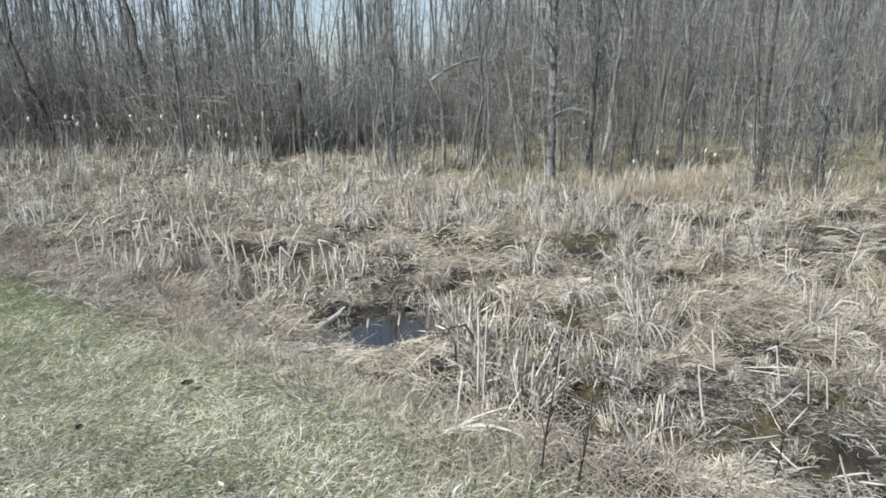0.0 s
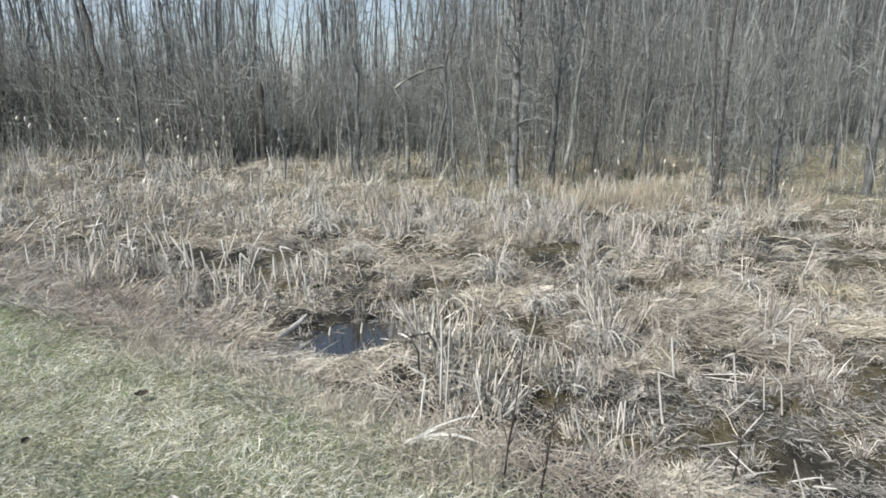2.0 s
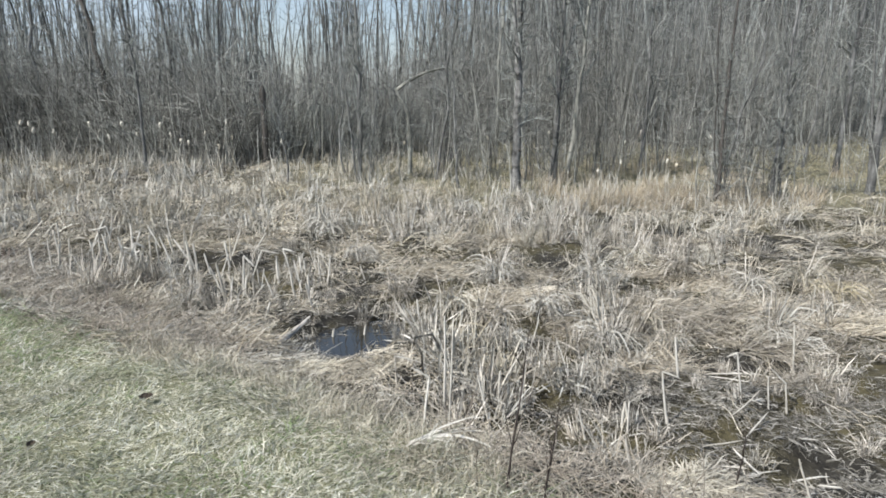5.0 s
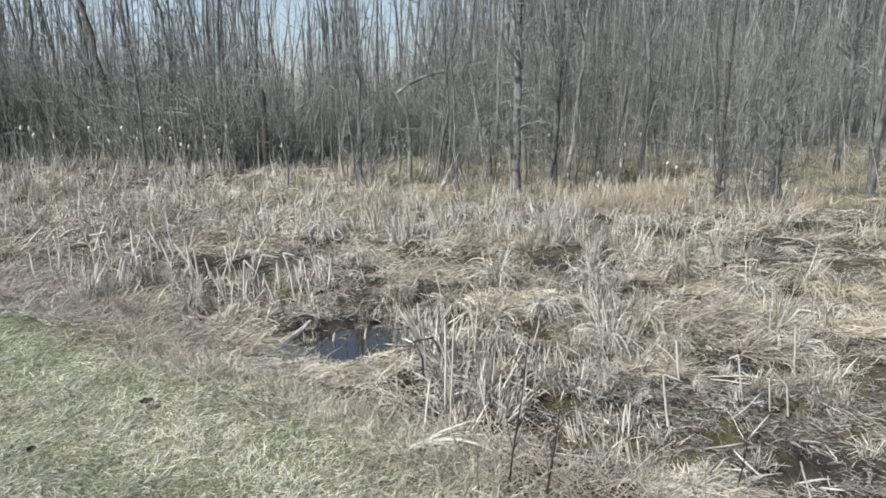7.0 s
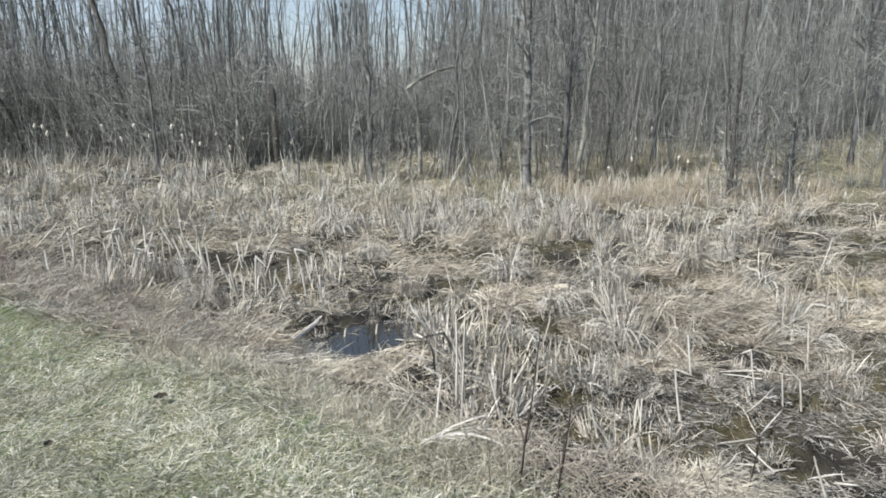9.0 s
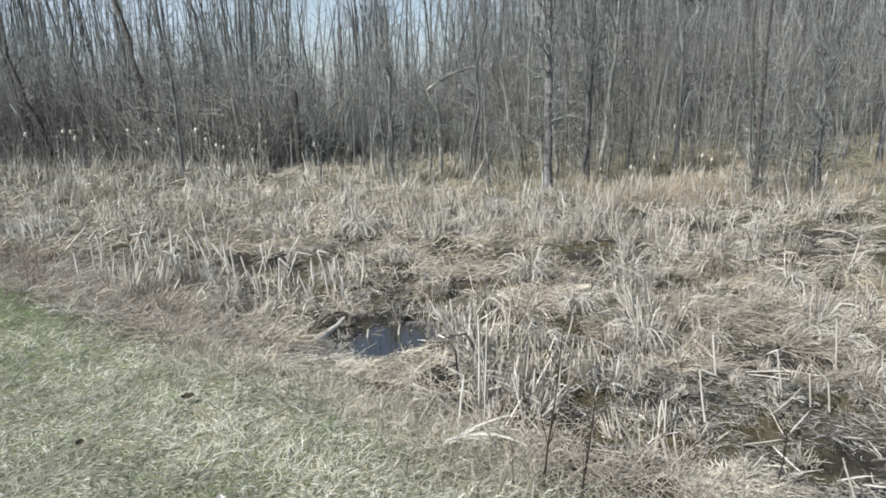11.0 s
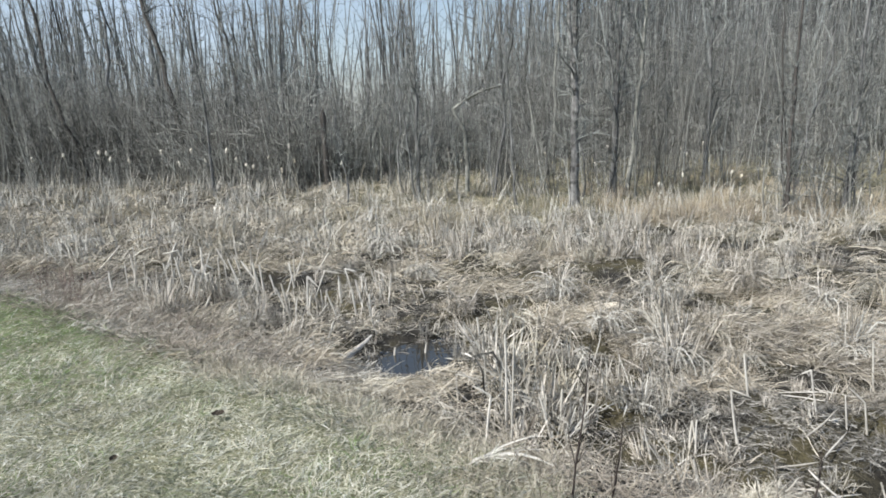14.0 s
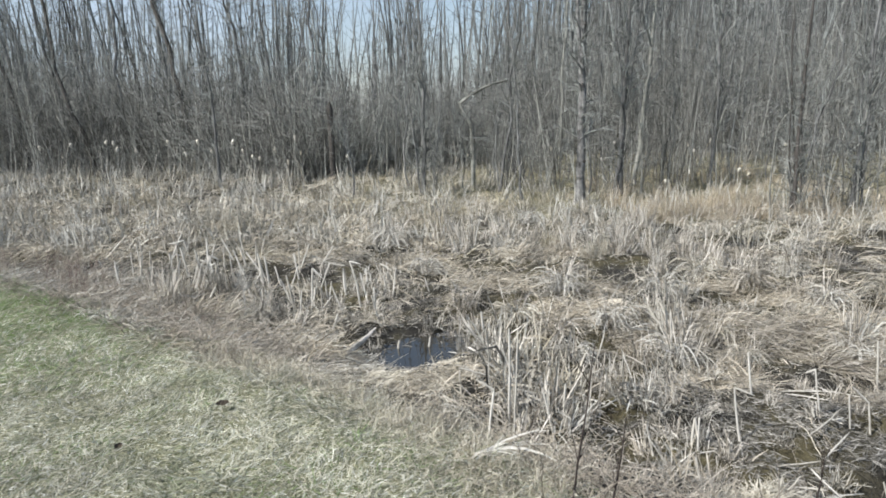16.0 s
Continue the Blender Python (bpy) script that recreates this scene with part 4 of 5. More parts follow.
NEAR_STANDS = [reed_clump(250 + q, 0.34, 60, [0.10, 0.14, 0.12, 0.16][q], [0.3, 0.5, 0.8, 0.4][q], [STANDING, REED, STANDING, GREY_REED][q], stalks=2, name="cattail_stand", group="cattail stands",
                          label="upright clump of pale standing cattail leaves", lay=0.75, kink=0.7) for q in range(4)]
FAR_STANDS = [reed_clump(260 + q, 0.60, 80, [0.16, 0.22, 0.18, 0.26][q], [0.3, 0.5, 0.6, 0.4][q], [STANDING, STANDING, GREY_REED, REED][q], stalks=3, name="cattail_stand", group="cattail stands",
                         label="upright clump of pale standing cattail leaves", lay=0.55, kink=0.45, wide=1.35) for q in range(4)]
tries = 0
while tries < 105:
    tries += 1
    y = rng.uniform(8.6, 13.6)
    x = rng.uniform(-0.12, 0.52) * y + 0.3 * rng.normal()
    if float(hollow(x, y)) < 0.25 and float(wetness(x, y)) < 0.03 and not open_ground(x, y) and rng.uniform() < 0.25 + 0.75 * float(mounds(x, y)):
        STANDS.append((x, y, rng.uniform(0.35, 0.62)))
# thinner stands among the sedge
for _ in range(34):
    STANDS.append((rng.uniform(2.8, 8.6), rng.uniform(12.2, 15.8), rng.uniform(0.28, 0.5)))
# small tufts standing in and round the puddle
STANDS += [(-0.95, 6.2, 0.16), (-0.6, 6.75, 0.18), (-0.15, 6.75, 0.24), (-0.85, 6.95, 0.24), (-0.4, 7.15, 0.24), (-1.15, 6.4, 0.24), (0.0, 7.2, 0.26), (-1.0, 7.3, 0.26), (-0.65, 7.4, 0.22),
           (-1.3, 6.2, 0.22), (0.02, 6.35, 0.26), (-0.95, 5.95, 0.14), (-1.05, 5.75, 0.13), (-0.5, 6.4, 0.2), (-0.2, 6.4, 0.2), (-0.4, 6.55, 0.22), (-0.8, 6.5, 0.22),
           (0.0, 5.95, 0.16)]
# grey stubble on the mud
STANDS += [(rng.uniform(1.1, 3.4), rng.uniform(3.5, 5.2), rng.uniform(0.10, 0.19)) for _ in range(30)]
used = set()
for q, (x, y, tall) in enumerate(STANDS):
    kinds, full = (NEAR_STANDS, 0.34) if y < 6.6 else (FAR_STANDS, 0.60)
    for twin in range(2 if q < 81 else 1):
        src = kinds[(q + twin) % 4]
        m = turned(x + twin * 0.2 * rng.normal(), y + twin * 0.2 * rng.normal(), rng, tall / full * rng.uniform(0.85, 1.05) * (0.85 if twin else 1), 0.1)
        if src.name in used:
            copy_thing(src, m)
        else:
            src.matrix_basis = m
            used.add(src.name)


def scatter(r, n, y0, y1, power=1.0, half=0.82):
    y = y0 + (y1 - y0) * r.uniform(size=n) ** power
    x = r.uniform(-half, half, n) * (y + 0.6)
    return x, y


def bare(x, y, r):
    """Whether a spot is kept free of fallen leaves."""
    n = len(x)
    ok = (bank(x, y) > lawn_edge(x) + 0.12 + 0.45 * r.uniform(size=n)) & (r.uniform(size=n) > smooth(0.02, 0.07, wetness(x, y)) * 0.9)
    ok &= r.uniform(size=n) > 0.88 * smooth(1.5, 1.1, bank(x, y)) * smooth(-0.9, -1.5, x)
    ok &= r.uniform(size=n) > 0.88 * np.exp(-(((x - 2.2) / 1.0) ** 2 + ((y - 3.95) / 0.85) ** 2) ** 2)
    ok &= r.uniform(size=n) > 0.9 * hollow(x, y)
    ok &= r.uniform(size=n) > 0.97 * smooth(12.5, 14.5, y) * smooth(0.0, 1.5, x)
    return ~ok


def litter():
    """Long dead leaves lying in bundles, each bundle combed one way, over short broken bits."""
    r = np.random.RandomState(9)
    sets = [[], [], []]
    for n, per, y0, y1, pw, wide, length, loose in ((1500, 13, 3.2, 6.6, 0.7, 0.0033, 0.28, 0.08), (2700, 14, 5.2, 10.5, 0.8, 0.0043, 0.36, 0.12), (2500, 15, 9.0, 16.0, 0.85, 0.0060, 0.46, 0.17), (1300, 14, 14, 27, 0.8, 0.010, 0.62, 0.26),
                                                    (20000, 1, 2.6, 6.5, 0.65, 0.0026, 0.13, 0.0), (11000, 1, 5.0, 13.0, 0.75, 0.005, 0.24, 0.0)):
        cx, cy = scatter(r, n, y0, y1, pw)
        keep = ~bare(cx, cy, r) & (r.uniform(size=n) < 0.12 + 0.9 * mounds(cx, cy) + 0.5 * matted(cx, cy) + 0.6 * smooth(0, -2, cx) * smooth(8.5, 11, cy))
        keep &= r.uniform(size=n) < 1 - 0.75 * smooth(0.2, 1.2, cx) * smooth(0.25, -0.35, waves(cx, cy, 0.9, 66)) * smooth(13, 10, cy)
        cx, cy = cx[keep], cy[keep]; m = len(cx)
        c = np.repeat(np.arange(m), per); n = m * per
        way = (2.6 * waves(cx, cy, 2.6, 34) + (0.8 if per > 1 else 1.2) * r.normal(size=m))[c] + (0.45 * r.normal(size=n) if per > 1 else 0)
        L = (length * r.uniform(0.6, 1.3, m))[c] * r.uniform(0.35, 1.15, n)
        off = loose * r.normal(size=n)
        x = cx[c] - off * np.sin(way) - 0.5 * L * np.cos(way); y = cy[c] + off * np.cos(way) - 0.5 * L * np.sin(way)
        heap = mounds(x, y)
        el = np.abs(r.normal(size=n)) * 0.3 + (0.28 * np.abs(r.normal(size=m)))[c]
        d = np.stack([np.cos(way) * np.cos(el), np.sin(way) * np.cos(el), np.sin(el)], -1)
        k = 6 if per > 1 else 3
        up = (r.uniform(size=m) ** 1.3)[c] * (0.01 + 0.13 * heap) * r.uniform(0.4, 1, n)
        P = blades(np.stack([x, y, height(x, y) + up], -1), d, L, k, r, r.uniform(0.2, 1.6, n), 0.5, 0.08)
        P[..., 2] = np.maximum(P[..., 2], height(P[..., 0], P[..., 1]) + 0.006 + 0.02 * r.uniform(size=(n, 1)))
        P = P[(wetness(P[..., 0], P[..., 1]).max(1) < 0.09) & (bank(P[..., 0], P[..., 1]).min(1) > 0.25) & (r.uniform(size=n) > 1.1 * hollow(P[:, k // 2, 0], P[:, k // 2, 1]))]; n = len(P)
        W = wide * r.uniform(0.35, 1.3, (n, 1)) * np.linspace(1, 0.45, k)[None]
        straw = ribbons(P, W, r)
        px, py = P[:, 0, 0], P[:, 0, 1]
        # Golden blades increase to the far left, darker grey ones to the near right.
        golden = r.uniform(size=n) < 0.12 + 0.6 * smooth(-0.15, 0.45, waves(px, py, 1.7, 64)) + 0.4 * matted(px, py) + 0.3 * smooth(9, 12, py) * smooth(1, -2, px)
        faces = np.repeat(golden, k - 1)
        grey = np.repeat(~golden & (r.uniform(size=n) < 0.15 + 0.7 * smooth(0.2, 1.3, px) * smooth(8.5, 5.0, py) + 0.5 * smooth(0.2, 0.7, waves(px, py, 1.2, 65))), k - 1)
        for bag, chosen in zip(sets, (~faces & ~grey, faces, grey)):
            bag.append((straw[0], straw[1][chosen]))
    for name, bag, mat, label in zip(("reed_litter", "straw_litter", "weathered_litter"), sets, (STRAW, HAY, GREY_REED),
                                     ("flattened swathes of dead straw-coloured cattail leaves", "pale dry straw lying over the flattened reeds", "grey broken cattail leaves on the wet mud")):
        V, F = joined(*bag)
        used, F = np.unique(F, return_inverse=True)
        tagged(new(name, raw_mesh(name, V[used], F.reshape(-1, 4), mat)), label, "reed litter", kind="stuff")


litter()


def short_sedge():
    """Short tan sedge and fallen leaves on the floor between the trees."""
    r = np.random.RandomState(26)
    n = 60000
    y = 13 + 17 * r.uniform(size=n) ** 0.9
    x = -5 + r.uniform(size=n) * (0.8 * y + 5)
    keep = r.uniform(size=n) < smooth(12.5, 15, y + 5 * smooth(0, -2, x) * -1) * smooth(-5.5, -2.5, x) * (0.25 + 0.75 * smooth(-0.5, 0.5, waves(x, y, 1.5, 71)))
    x, y = x[keep], y[keep]; n = len(x)
    d = np.stack([r.normal(size=n) * 0.7, r.normal(size=n) * 0.7, np.ones(n) * r.uniform(0.1, 1, n)], -1)
    P = grow(np.stack([x, y, height(x, y) - 0.01], -1), d, r.uniform(0.08, 0.34, n), 3, r.uniform(0.2, 1.5, n), 0.2, r)
    P[..., 2] = np.maximum(P[..., 2], height(P[..., 0], P[..., 1]) + 0.01)
    W = r.uniform(0.003, 0.007, (n, 1)) * np.array([1, 0.8, 0.2])[None]
    tagged(new("short_sedge", raw_mesh("short_sedge", *ribbons(P, W, r), SHORT_SEDGE)), "short tan sedge on the marsh floor between trees", "sedge", kind="stuff")


short_sedge()


def sodden_litter():
    """Short sodden bits of leaf strewn over the wet mud."""
    r = np.random.RandomState(16)
    n = 80000
    x, y = scatter(r, n, 3.0, 11.0, 0.62)
    x = np.concatenate([x, r.uniform(0.9, 3.6, 17000)]); y = np.concatenate([y, r.uniform(3.0, 5.3, 17000)]); n = len(x)
    w = wetness(x, y)
    keep = (bank(x, y) > 0.9) & (w < np.where(r.uniform(size=n) < 0.55, 0.19, 0.095)) & (r.uniform(size=n) < 0.32 + 0.7 * smooth(0.6, 1.4, x) * smooth(6.5, 5, y) + smooth(0.01, 0.04, w)) & (r.uniform(size=n) > 0.95 * hollow(x, y)) & (r.uniform(size=n) < 0.35 + 0.8 * smooth(-0.3, 0.25, waves(x, y, 0.5, 67)))
    x, y = x[keep], y[keep]; n = len(x)
    az = r.uniform(0, 6.283, n)
    P = grow(np.stack([x, y, np.maximum(height(x, y), WATER_Z) + 0.004], -1), np.stack([np.cos(az), np.sin(az), 0.08 * r.normal(size=n)], -1), r.uniform(0.03, 0.13, n), 4, 0, 0.3, r)
    P[..., 2] = np.maximum(np.maximum(P[..., 2], height(P[..., 0], P[..., 1]) + 0.004), WATER_Z + 0.002)
    W = r.uniform(0.0014, 0.004, (n, 1)) * np.array([1, 1, 0.8, 0.4])[None]
    tagged(new("sodden_litter", raw_mesh("sodden_litter", *ribbons(P, W, r), SODDEN)), "short sodden bits of brown reed on wet mud", "reed litter", kind="stuff")


sodden_litter()


def standing_reeds():
    """Stands of upright dead leaves farther out, in clumps, as far as the wood."""
    r = np.random.RandomState(15)
    m = 2000
    cx, cy = scatter(r, m, 10.0, 27, 0.9)
    keep = (wetness(cx, cy) < 0.05) & (r.uniform(size=m) < 0.1 + 0.9 * mounds(cx, cy) + 0.5 * smooth(0, -2, cx)) & ~((cy > 12.1 + 2.4 * smooth(4.0, 2.0, cx)) & (cx > 1.2) & (r.uniform(size=m) < 0.85)) & ~open_ground(cx, cy)
    cx, cy = cx[keep], cy[keep]; m = len(cx)
    per = 17
    n = m * per
    c = np.repeat(np.arange(m), per)
    wide = (0.08 + 0.16 * r.uniform(size=m))[c]
    x, y = cx[c] + wide * r.normal(size=n), cy[c] + 0.7 * wide * r.normal(size=n)
    tilt = (0.22 * r.normal(size=(m, 2)))[c]
    d = np.stack([tilt[:, 0] + r.normal(size=n) * 0.2, tilt[:, 1] + r.normal(size=n) * 0.2, np.ones(n)], -1)
    P = grow(np.stack([x, y, height(x, y) - 0.02], -1), d, (0.2 + 0.36 * r.uniform(size=m))[c] * r.uniform(0.5, 1.25, n) * np.where((y > 16) & (r.uniform(size=n) < 0.1), 2.2, 1), 4, r.uniform(0, 1.5, n) ** 2 * np.where(y > 16, 0.4, 1), 0.08, r)
    W = r.uniform(0.004, 0.010, (n, 1)) * np.array([1, 1, 0.8, 0.25])[None]
    tagged(new("standing_reeds", raw_mesh("standing_reeds", *ribbons(P, W, r), REED)), "upright stands of pale dead cattail leaves", "reeds", kind="stuff")


standing_reeds()


def sedge_reeds():
    """Small groups of pale leaves standing in the sedge and at the feet of the trees."""
    r = np.random.RandomState(83)
    m, per = 110, 10
    cx, cy = r.uniform(1.5, 9.5, m), r.uniform(12.4, 17.0, m)
    c = np.repeat(np.arange(m), per); n = m * per
    x, y = cx[c] + 0.13 * r.normal(size=n), cy[c] + 0.1 * r.normal(size=n)
    tilt = (0.15 * r.normal(size=(m, 2)))[c] + 0.16 * r.normal(size=(n, 2))
    P = grow(np.stack([x, y, height(x, y) - 0.02], -1), np.concatenate([tilt, np.ones((n, 1))], -1), (0.22 + 0.35 * r.uniform(size=m))[c] * r.uniform(0.5, 1.25, n), 4, r.uniform(0, 1.0, n) ** 2, 0.08, r)
    W = r.uniform(0.005, 0.011, (n, 1)) * np.array([1, 1, 0.8, 0.25])[None]
    tagged(new("sedge_reeds", raw_mesh("sedge_reeds", *ribbons(P, W, r), REED)), "pale dead cattail leaves standing among golden sedge", "reeds", kind="stuff")


sedge_reeds()

# golden sedge tussocks among the trees
SEDGE = [reed_clump(300 + q, 0.5, 200, 0.30, 0.8, OCHRE, 0, "sedge_tussock", "upright tussock of golden-brown dry sedge", "sedge tussocks", lay=0.7, kink=0.15, wide=0.55) for q in range(4)]
rng = np.random.RandomState(111)
spots = []
for cx, cy, sx, sy, n in ((4.4, 13.6, 0.9, 1.3, 10), (5.4, 14.4, 0.8, 1.3, 12), (7.1, 13.4, 0.15, 0.15, 3), (8.0, 18.0, 1.5, 1.6, 10), (7.6, 20.6, 1.6, 1.0, 7), (5.2, 13.0, 0.9, 0.4, 5), (6.2, 14.2, 0.6, 1.0, 6), (8.4, 14.4, 1.0, 1.0, 6), (7.1, 12.9, 0.3, 0.3, 3), (3.4, 15.2, 0.9, 1.4, 6), (5.5, 17.5, 1.6, 1.5, 8)):
    for q in range(n):
        spots.append((cx + rng.normal() * sx, cy + rng.normal() * sy))
for x, y in ((1.55, 5.95), (1.38, 5.85), (2.1, 5.1), (1.85, 5.2), (0.5, 7.3), (2.45, 8.3), (3.2, 9.4), (1.0, 8.4), (4.9, 9.6)):
    spots.append((x, y))
for q, (x, y) in enumerate(spots):
    m = turned(x, y, rng, rng.uniform(0.55, 1.1) * (0.28 if y < 4 else 0.45 if y < 10 else 1))
    if q < 4:
        SEDGE[q].matrix_basis = m
    else:
        copy_thing(SEDGE[q % 4], m)


def cattail(seed, tall, plump=1.0):
    """A dry cattail whose head has burst into down."""
    r = np.random.RandomState(seed)
    ob = tagged(new("cattail"), "dry cattail stalk topped with white burst down", "cattail", "seeding cattails")
    P = grow(np.array([[0, 0, -tall]]), np.array([[r.normal() * 0.05, r.normal() * 0.05, 1]]), [tall], 6, 0.02, 0.02, r)
    P = P - P[:, -1:] * np.array([1, 1, 0])
    stalk = part("stalk", raw_mesh("stalk", *tubes(P, taper(1, 6, 0.008, 0.005), 5), REED), ob)
    k = 8
    u = np.linspace(0, 1, k)
    H = np.stack([0.012 * np.sin(u * 5 + r.uniform(0, 6)), 0.012 * np.cos(u * 4), (-0.08 + 0.14 * u) * plump], -1)
    R = plump * (0.006 + 0.031 * np.sin(np.clip(u, 0.02, 0.98) * 3.1416) ** 0.7) * (1 + 0.35 * r.normal(size=k))
    V, F = tubes(H[None], np.abs(R)[None], 9)
    V = V + 0.009 * r.normal(size=V.shape)
    part("seed_head", raw_mesh("seed_head", V, F, FLUFF, True), stalk, "fluffy white seed head")
    n = 3
    B = np.stack([r.normal(size=n) * 0.03, r.normal(size=n) * 0.03, np.full(n, -tall)], -1)
    L = grow(B, np.stack([r.normal(size=n) * 0.25, r.normal(size=n) * 0.2, np.ones(n)], -1), r.uniform(0.5, 1.0, n) * tall, 6, r.uniform(0, 1.2, n), 0.08, r)
    for q in range(n):
        part("leaf", raw_mesh("leaf", *ribbons(L[q:q + 1], 0.009 * np.array([[1, 1, 0.9, 0.8, 0.6, 0.2]]), r, 0.3), REED), ob)
    return ob


HEADS_FAR = [(-12.89, 19.60, 0.88), (-12.29, 20.20, 0.94), (-10.39, 18.80, 1.07), (-10.89, 20.10, 0.98), (-10.30, 19.20, 0.84), (-9.97, 19.60, 0.79), (-9.25, 20.20, 0.99), (-8.12, 18.80, 0.70), (-8.28, 20.10, 1.00), (-7.52, 19.20, 0.73), (-7.03, 19.60, 1.00), (-6.95, 20.20, 0.71), (-6.19, 18.80, 0.60), (-6.42, 20.10, 0.49), (-5.31, 19.20, 0.42), (-5.18, 19.60, 1.10), (-5.17, 20.20, 0.64), (-3.49, 18.80, 0.61), (-5.93, 20.10, 0.74), (-0.14, 19.20, 0.58), (2.27, 19.60, 0.71)]
HEADS_NEAR = [(3.94, 19.00, 0.91), (4.95, 20.20, 0.48), (3.46, 18.20, 0.49), (6.11, 19.50, 0.77), (6.01, 18.60, 0.67), (6.57, 19.00, 0.93), (8.03, 20.20, 0.67), (6.71, 18.20, 0.39), (8.20, 19.50, 1.04), (8.44, 18.60, 0.82), (3.81, 16.00, 0.09), (4.55, 16.00, 0.10), (5.09, 16.00, 0.32), (6.23, 16.00, 0.36), (6.47, 16.00, 0.26), (8.03, 13.50, 0.01)]
for q, (x, y, z) in enumerate(HEADS_FAR + HEADS_NEAR):
    foot = float(height(x, y))
    ob = cattail(500 + q, max(0.25, z - foot), 1 if q < len(HEADS_FAR) else 0.78)
    ob.matrix_basis = Matrix.Translation((x, y, z)) @ Matrix.Scale([0.9, 0.65, 1.0, 0.75][q % 4] * (1 if q < len(HEADS_FAR) else 0.75), 4, (1, 0, 0))


# ---- the mown bank ----
def lawn():
    r = np.random.RandomState(19)
    n = 150000
    y = 1.9 + 5.6 * r.uniform(size=n) ** 1.3
    x = -0.8 * (y + 0.3) + r.uniform(size=n) * (0.8 * (y + 0.3) + 1.0)
    s = bank(x, y)
    keep = s < lawn_edge(x) + 0.19 * r.normal(size=n)
    x, y = x[keep], y[keep]; n = len(x)
    comb = 2.0 * waves(x, y, 0.9, 51) + r.normal(size=n) * 1.3
    el = np.radians(r.uniform(2, 75, n) * r.uniform(0.4, 1, n))
    d = np.stack([np.cos(comb) * np.cos(el), np.sin(comb) * np.cos(el), np.sin(el)], -1)
    P = grow(np.stack([x, y, height(x, y) - 0.004], -1), d, r.uniform(0.022, 0.08, n) * np.clip(1.1 + 0.7 * waves(x, y, 0.28, 52), 0.3, 1.5) * (1 + 0.8 * smooth(-0.45, 0.1, s[keep] - lawn_edge(x))), 3, r.uniform(0, 1.2, n), 0.3, r)
    P[..., 2] = np.maximum(P[..., 2], height(P[..., 0], P[..., 1]) + 0.003)
    P[::7] = P[::7, :1] + (P[::7] - P[::7, :1]) * 1.3
    W = r.uniform(0.0009, 0.0027, (n, 1)) * np.array([1, 0.8, 0.15])[None]
    m = 16000
    bx = r.uniform(-6, 3, m); by = r.uniform(-2.5, 2.6, m)
    ok = bank(bx, by) < -0.1
    bx, by = bx[ok], by[ok]; m = len(bx)
    az = r.uniform(0, 6.283, m); be = r.uniform(0.1, 1.2, m)
    Q = grow(np.stack([bx, by, height(bx, by) - 0.004], -1), np.stack([np.cos(az) * np.cos(be), np.sin(az) * np.cos(be), np.sin(be)], -1), r.uniform(0.04, 0.1, m), 3, 0.5, 0.2, r)
    P = np.concatenate([P, Q]); W = np.concatenate([W, np.broadcast_to(np.array([[0.0045, 0.004, 0.001]]), (m, 3))]); n = len(P)
    lush = r.uniform(size=n) < 0.02 + 0.6 * smooth(-1.4, -4.2, P[:, 0, 0] - 0.5 * (P[:, 0, 1] - 5)) + 0.15 * waves(P[:, 0, 0], P[:, 0, 1], 1.1, 55)
    tagged(new("grass", raw_mesh("grass", *ribbons(P[~lush], W[~lush], r), GRASS)), "short matted winter grass, straw and dull green", "grass", kind="stuff")
    tagged(new("new_grass", raw_mesh("new_grass", *ribbons(P[lush], W[lush], r), LUSH)), "fresh green blades sprouting in winter turf", "grass", kind="stuff")


lawn()


def edge_grass():
    """Longer dry grass where the bank runs down to the marsh."""
    r = np.random.RandomState(20)
    n = 40000
    y = 2.2 + 3.4 * r.uniform(size=n)
    s = 0.30 - 0.30 * smooth(3.4, 2.6, y) + (0.30 - 0.1 * smooth(3.4, 2.6, y)) * r.normal(size=n)
    x = (s * 1.244 - y + 2.86) / 0.74
    keep = (x > -1.9) & (x < 1.9) & (s < 1.1) & (s > lawn_edge(x) - 0.12 + 0.16 * r.normal(size=n)) & (r.uniform(size=n) > 0.85 * smooth(0.1, 0.6, x)) & (wetness(x, y) < 0.03) & (matted(x, y) < 0.4) & (r.uniform(size=n) < 0.4 + 0.6 * smooth(-0.5, 0.6, waves(x, y, 0.7, 53)))
    x, y = x[keep], y[keep]; n = len(x)
    el = np.radians(r.uniform(5, 85, n)); az = r.uniform(0, 6.283, n)
    d = np.stack([np.cos(az) * np.cos(el), np.sin(az) * np.cos(el), np.sin(el)], -1)
    P = grow(np.stack([x, y, height(x, y) - 0.004], -1), d, r.uniform(0.05, 0.19, n), 3, r.uniform(0.2, 2.0, n), 0.26, r)
    P[..., 2] = np.maximum(P[..., 2], height(P[..., 0], P[..., 1]) + 0.003)
    W = r.uniform(0.0009, 0.0026, (n, 1)) * np.array([1, 0.9, 0.2])[None]
    tagged(new("dry_grass", raw_mesh("dry_grass", *ribbons(P, W, r), DRY_GRASS)), "long tangled dry grass at the edge of the bank", "grass", kind="stuff")


edge_grass()


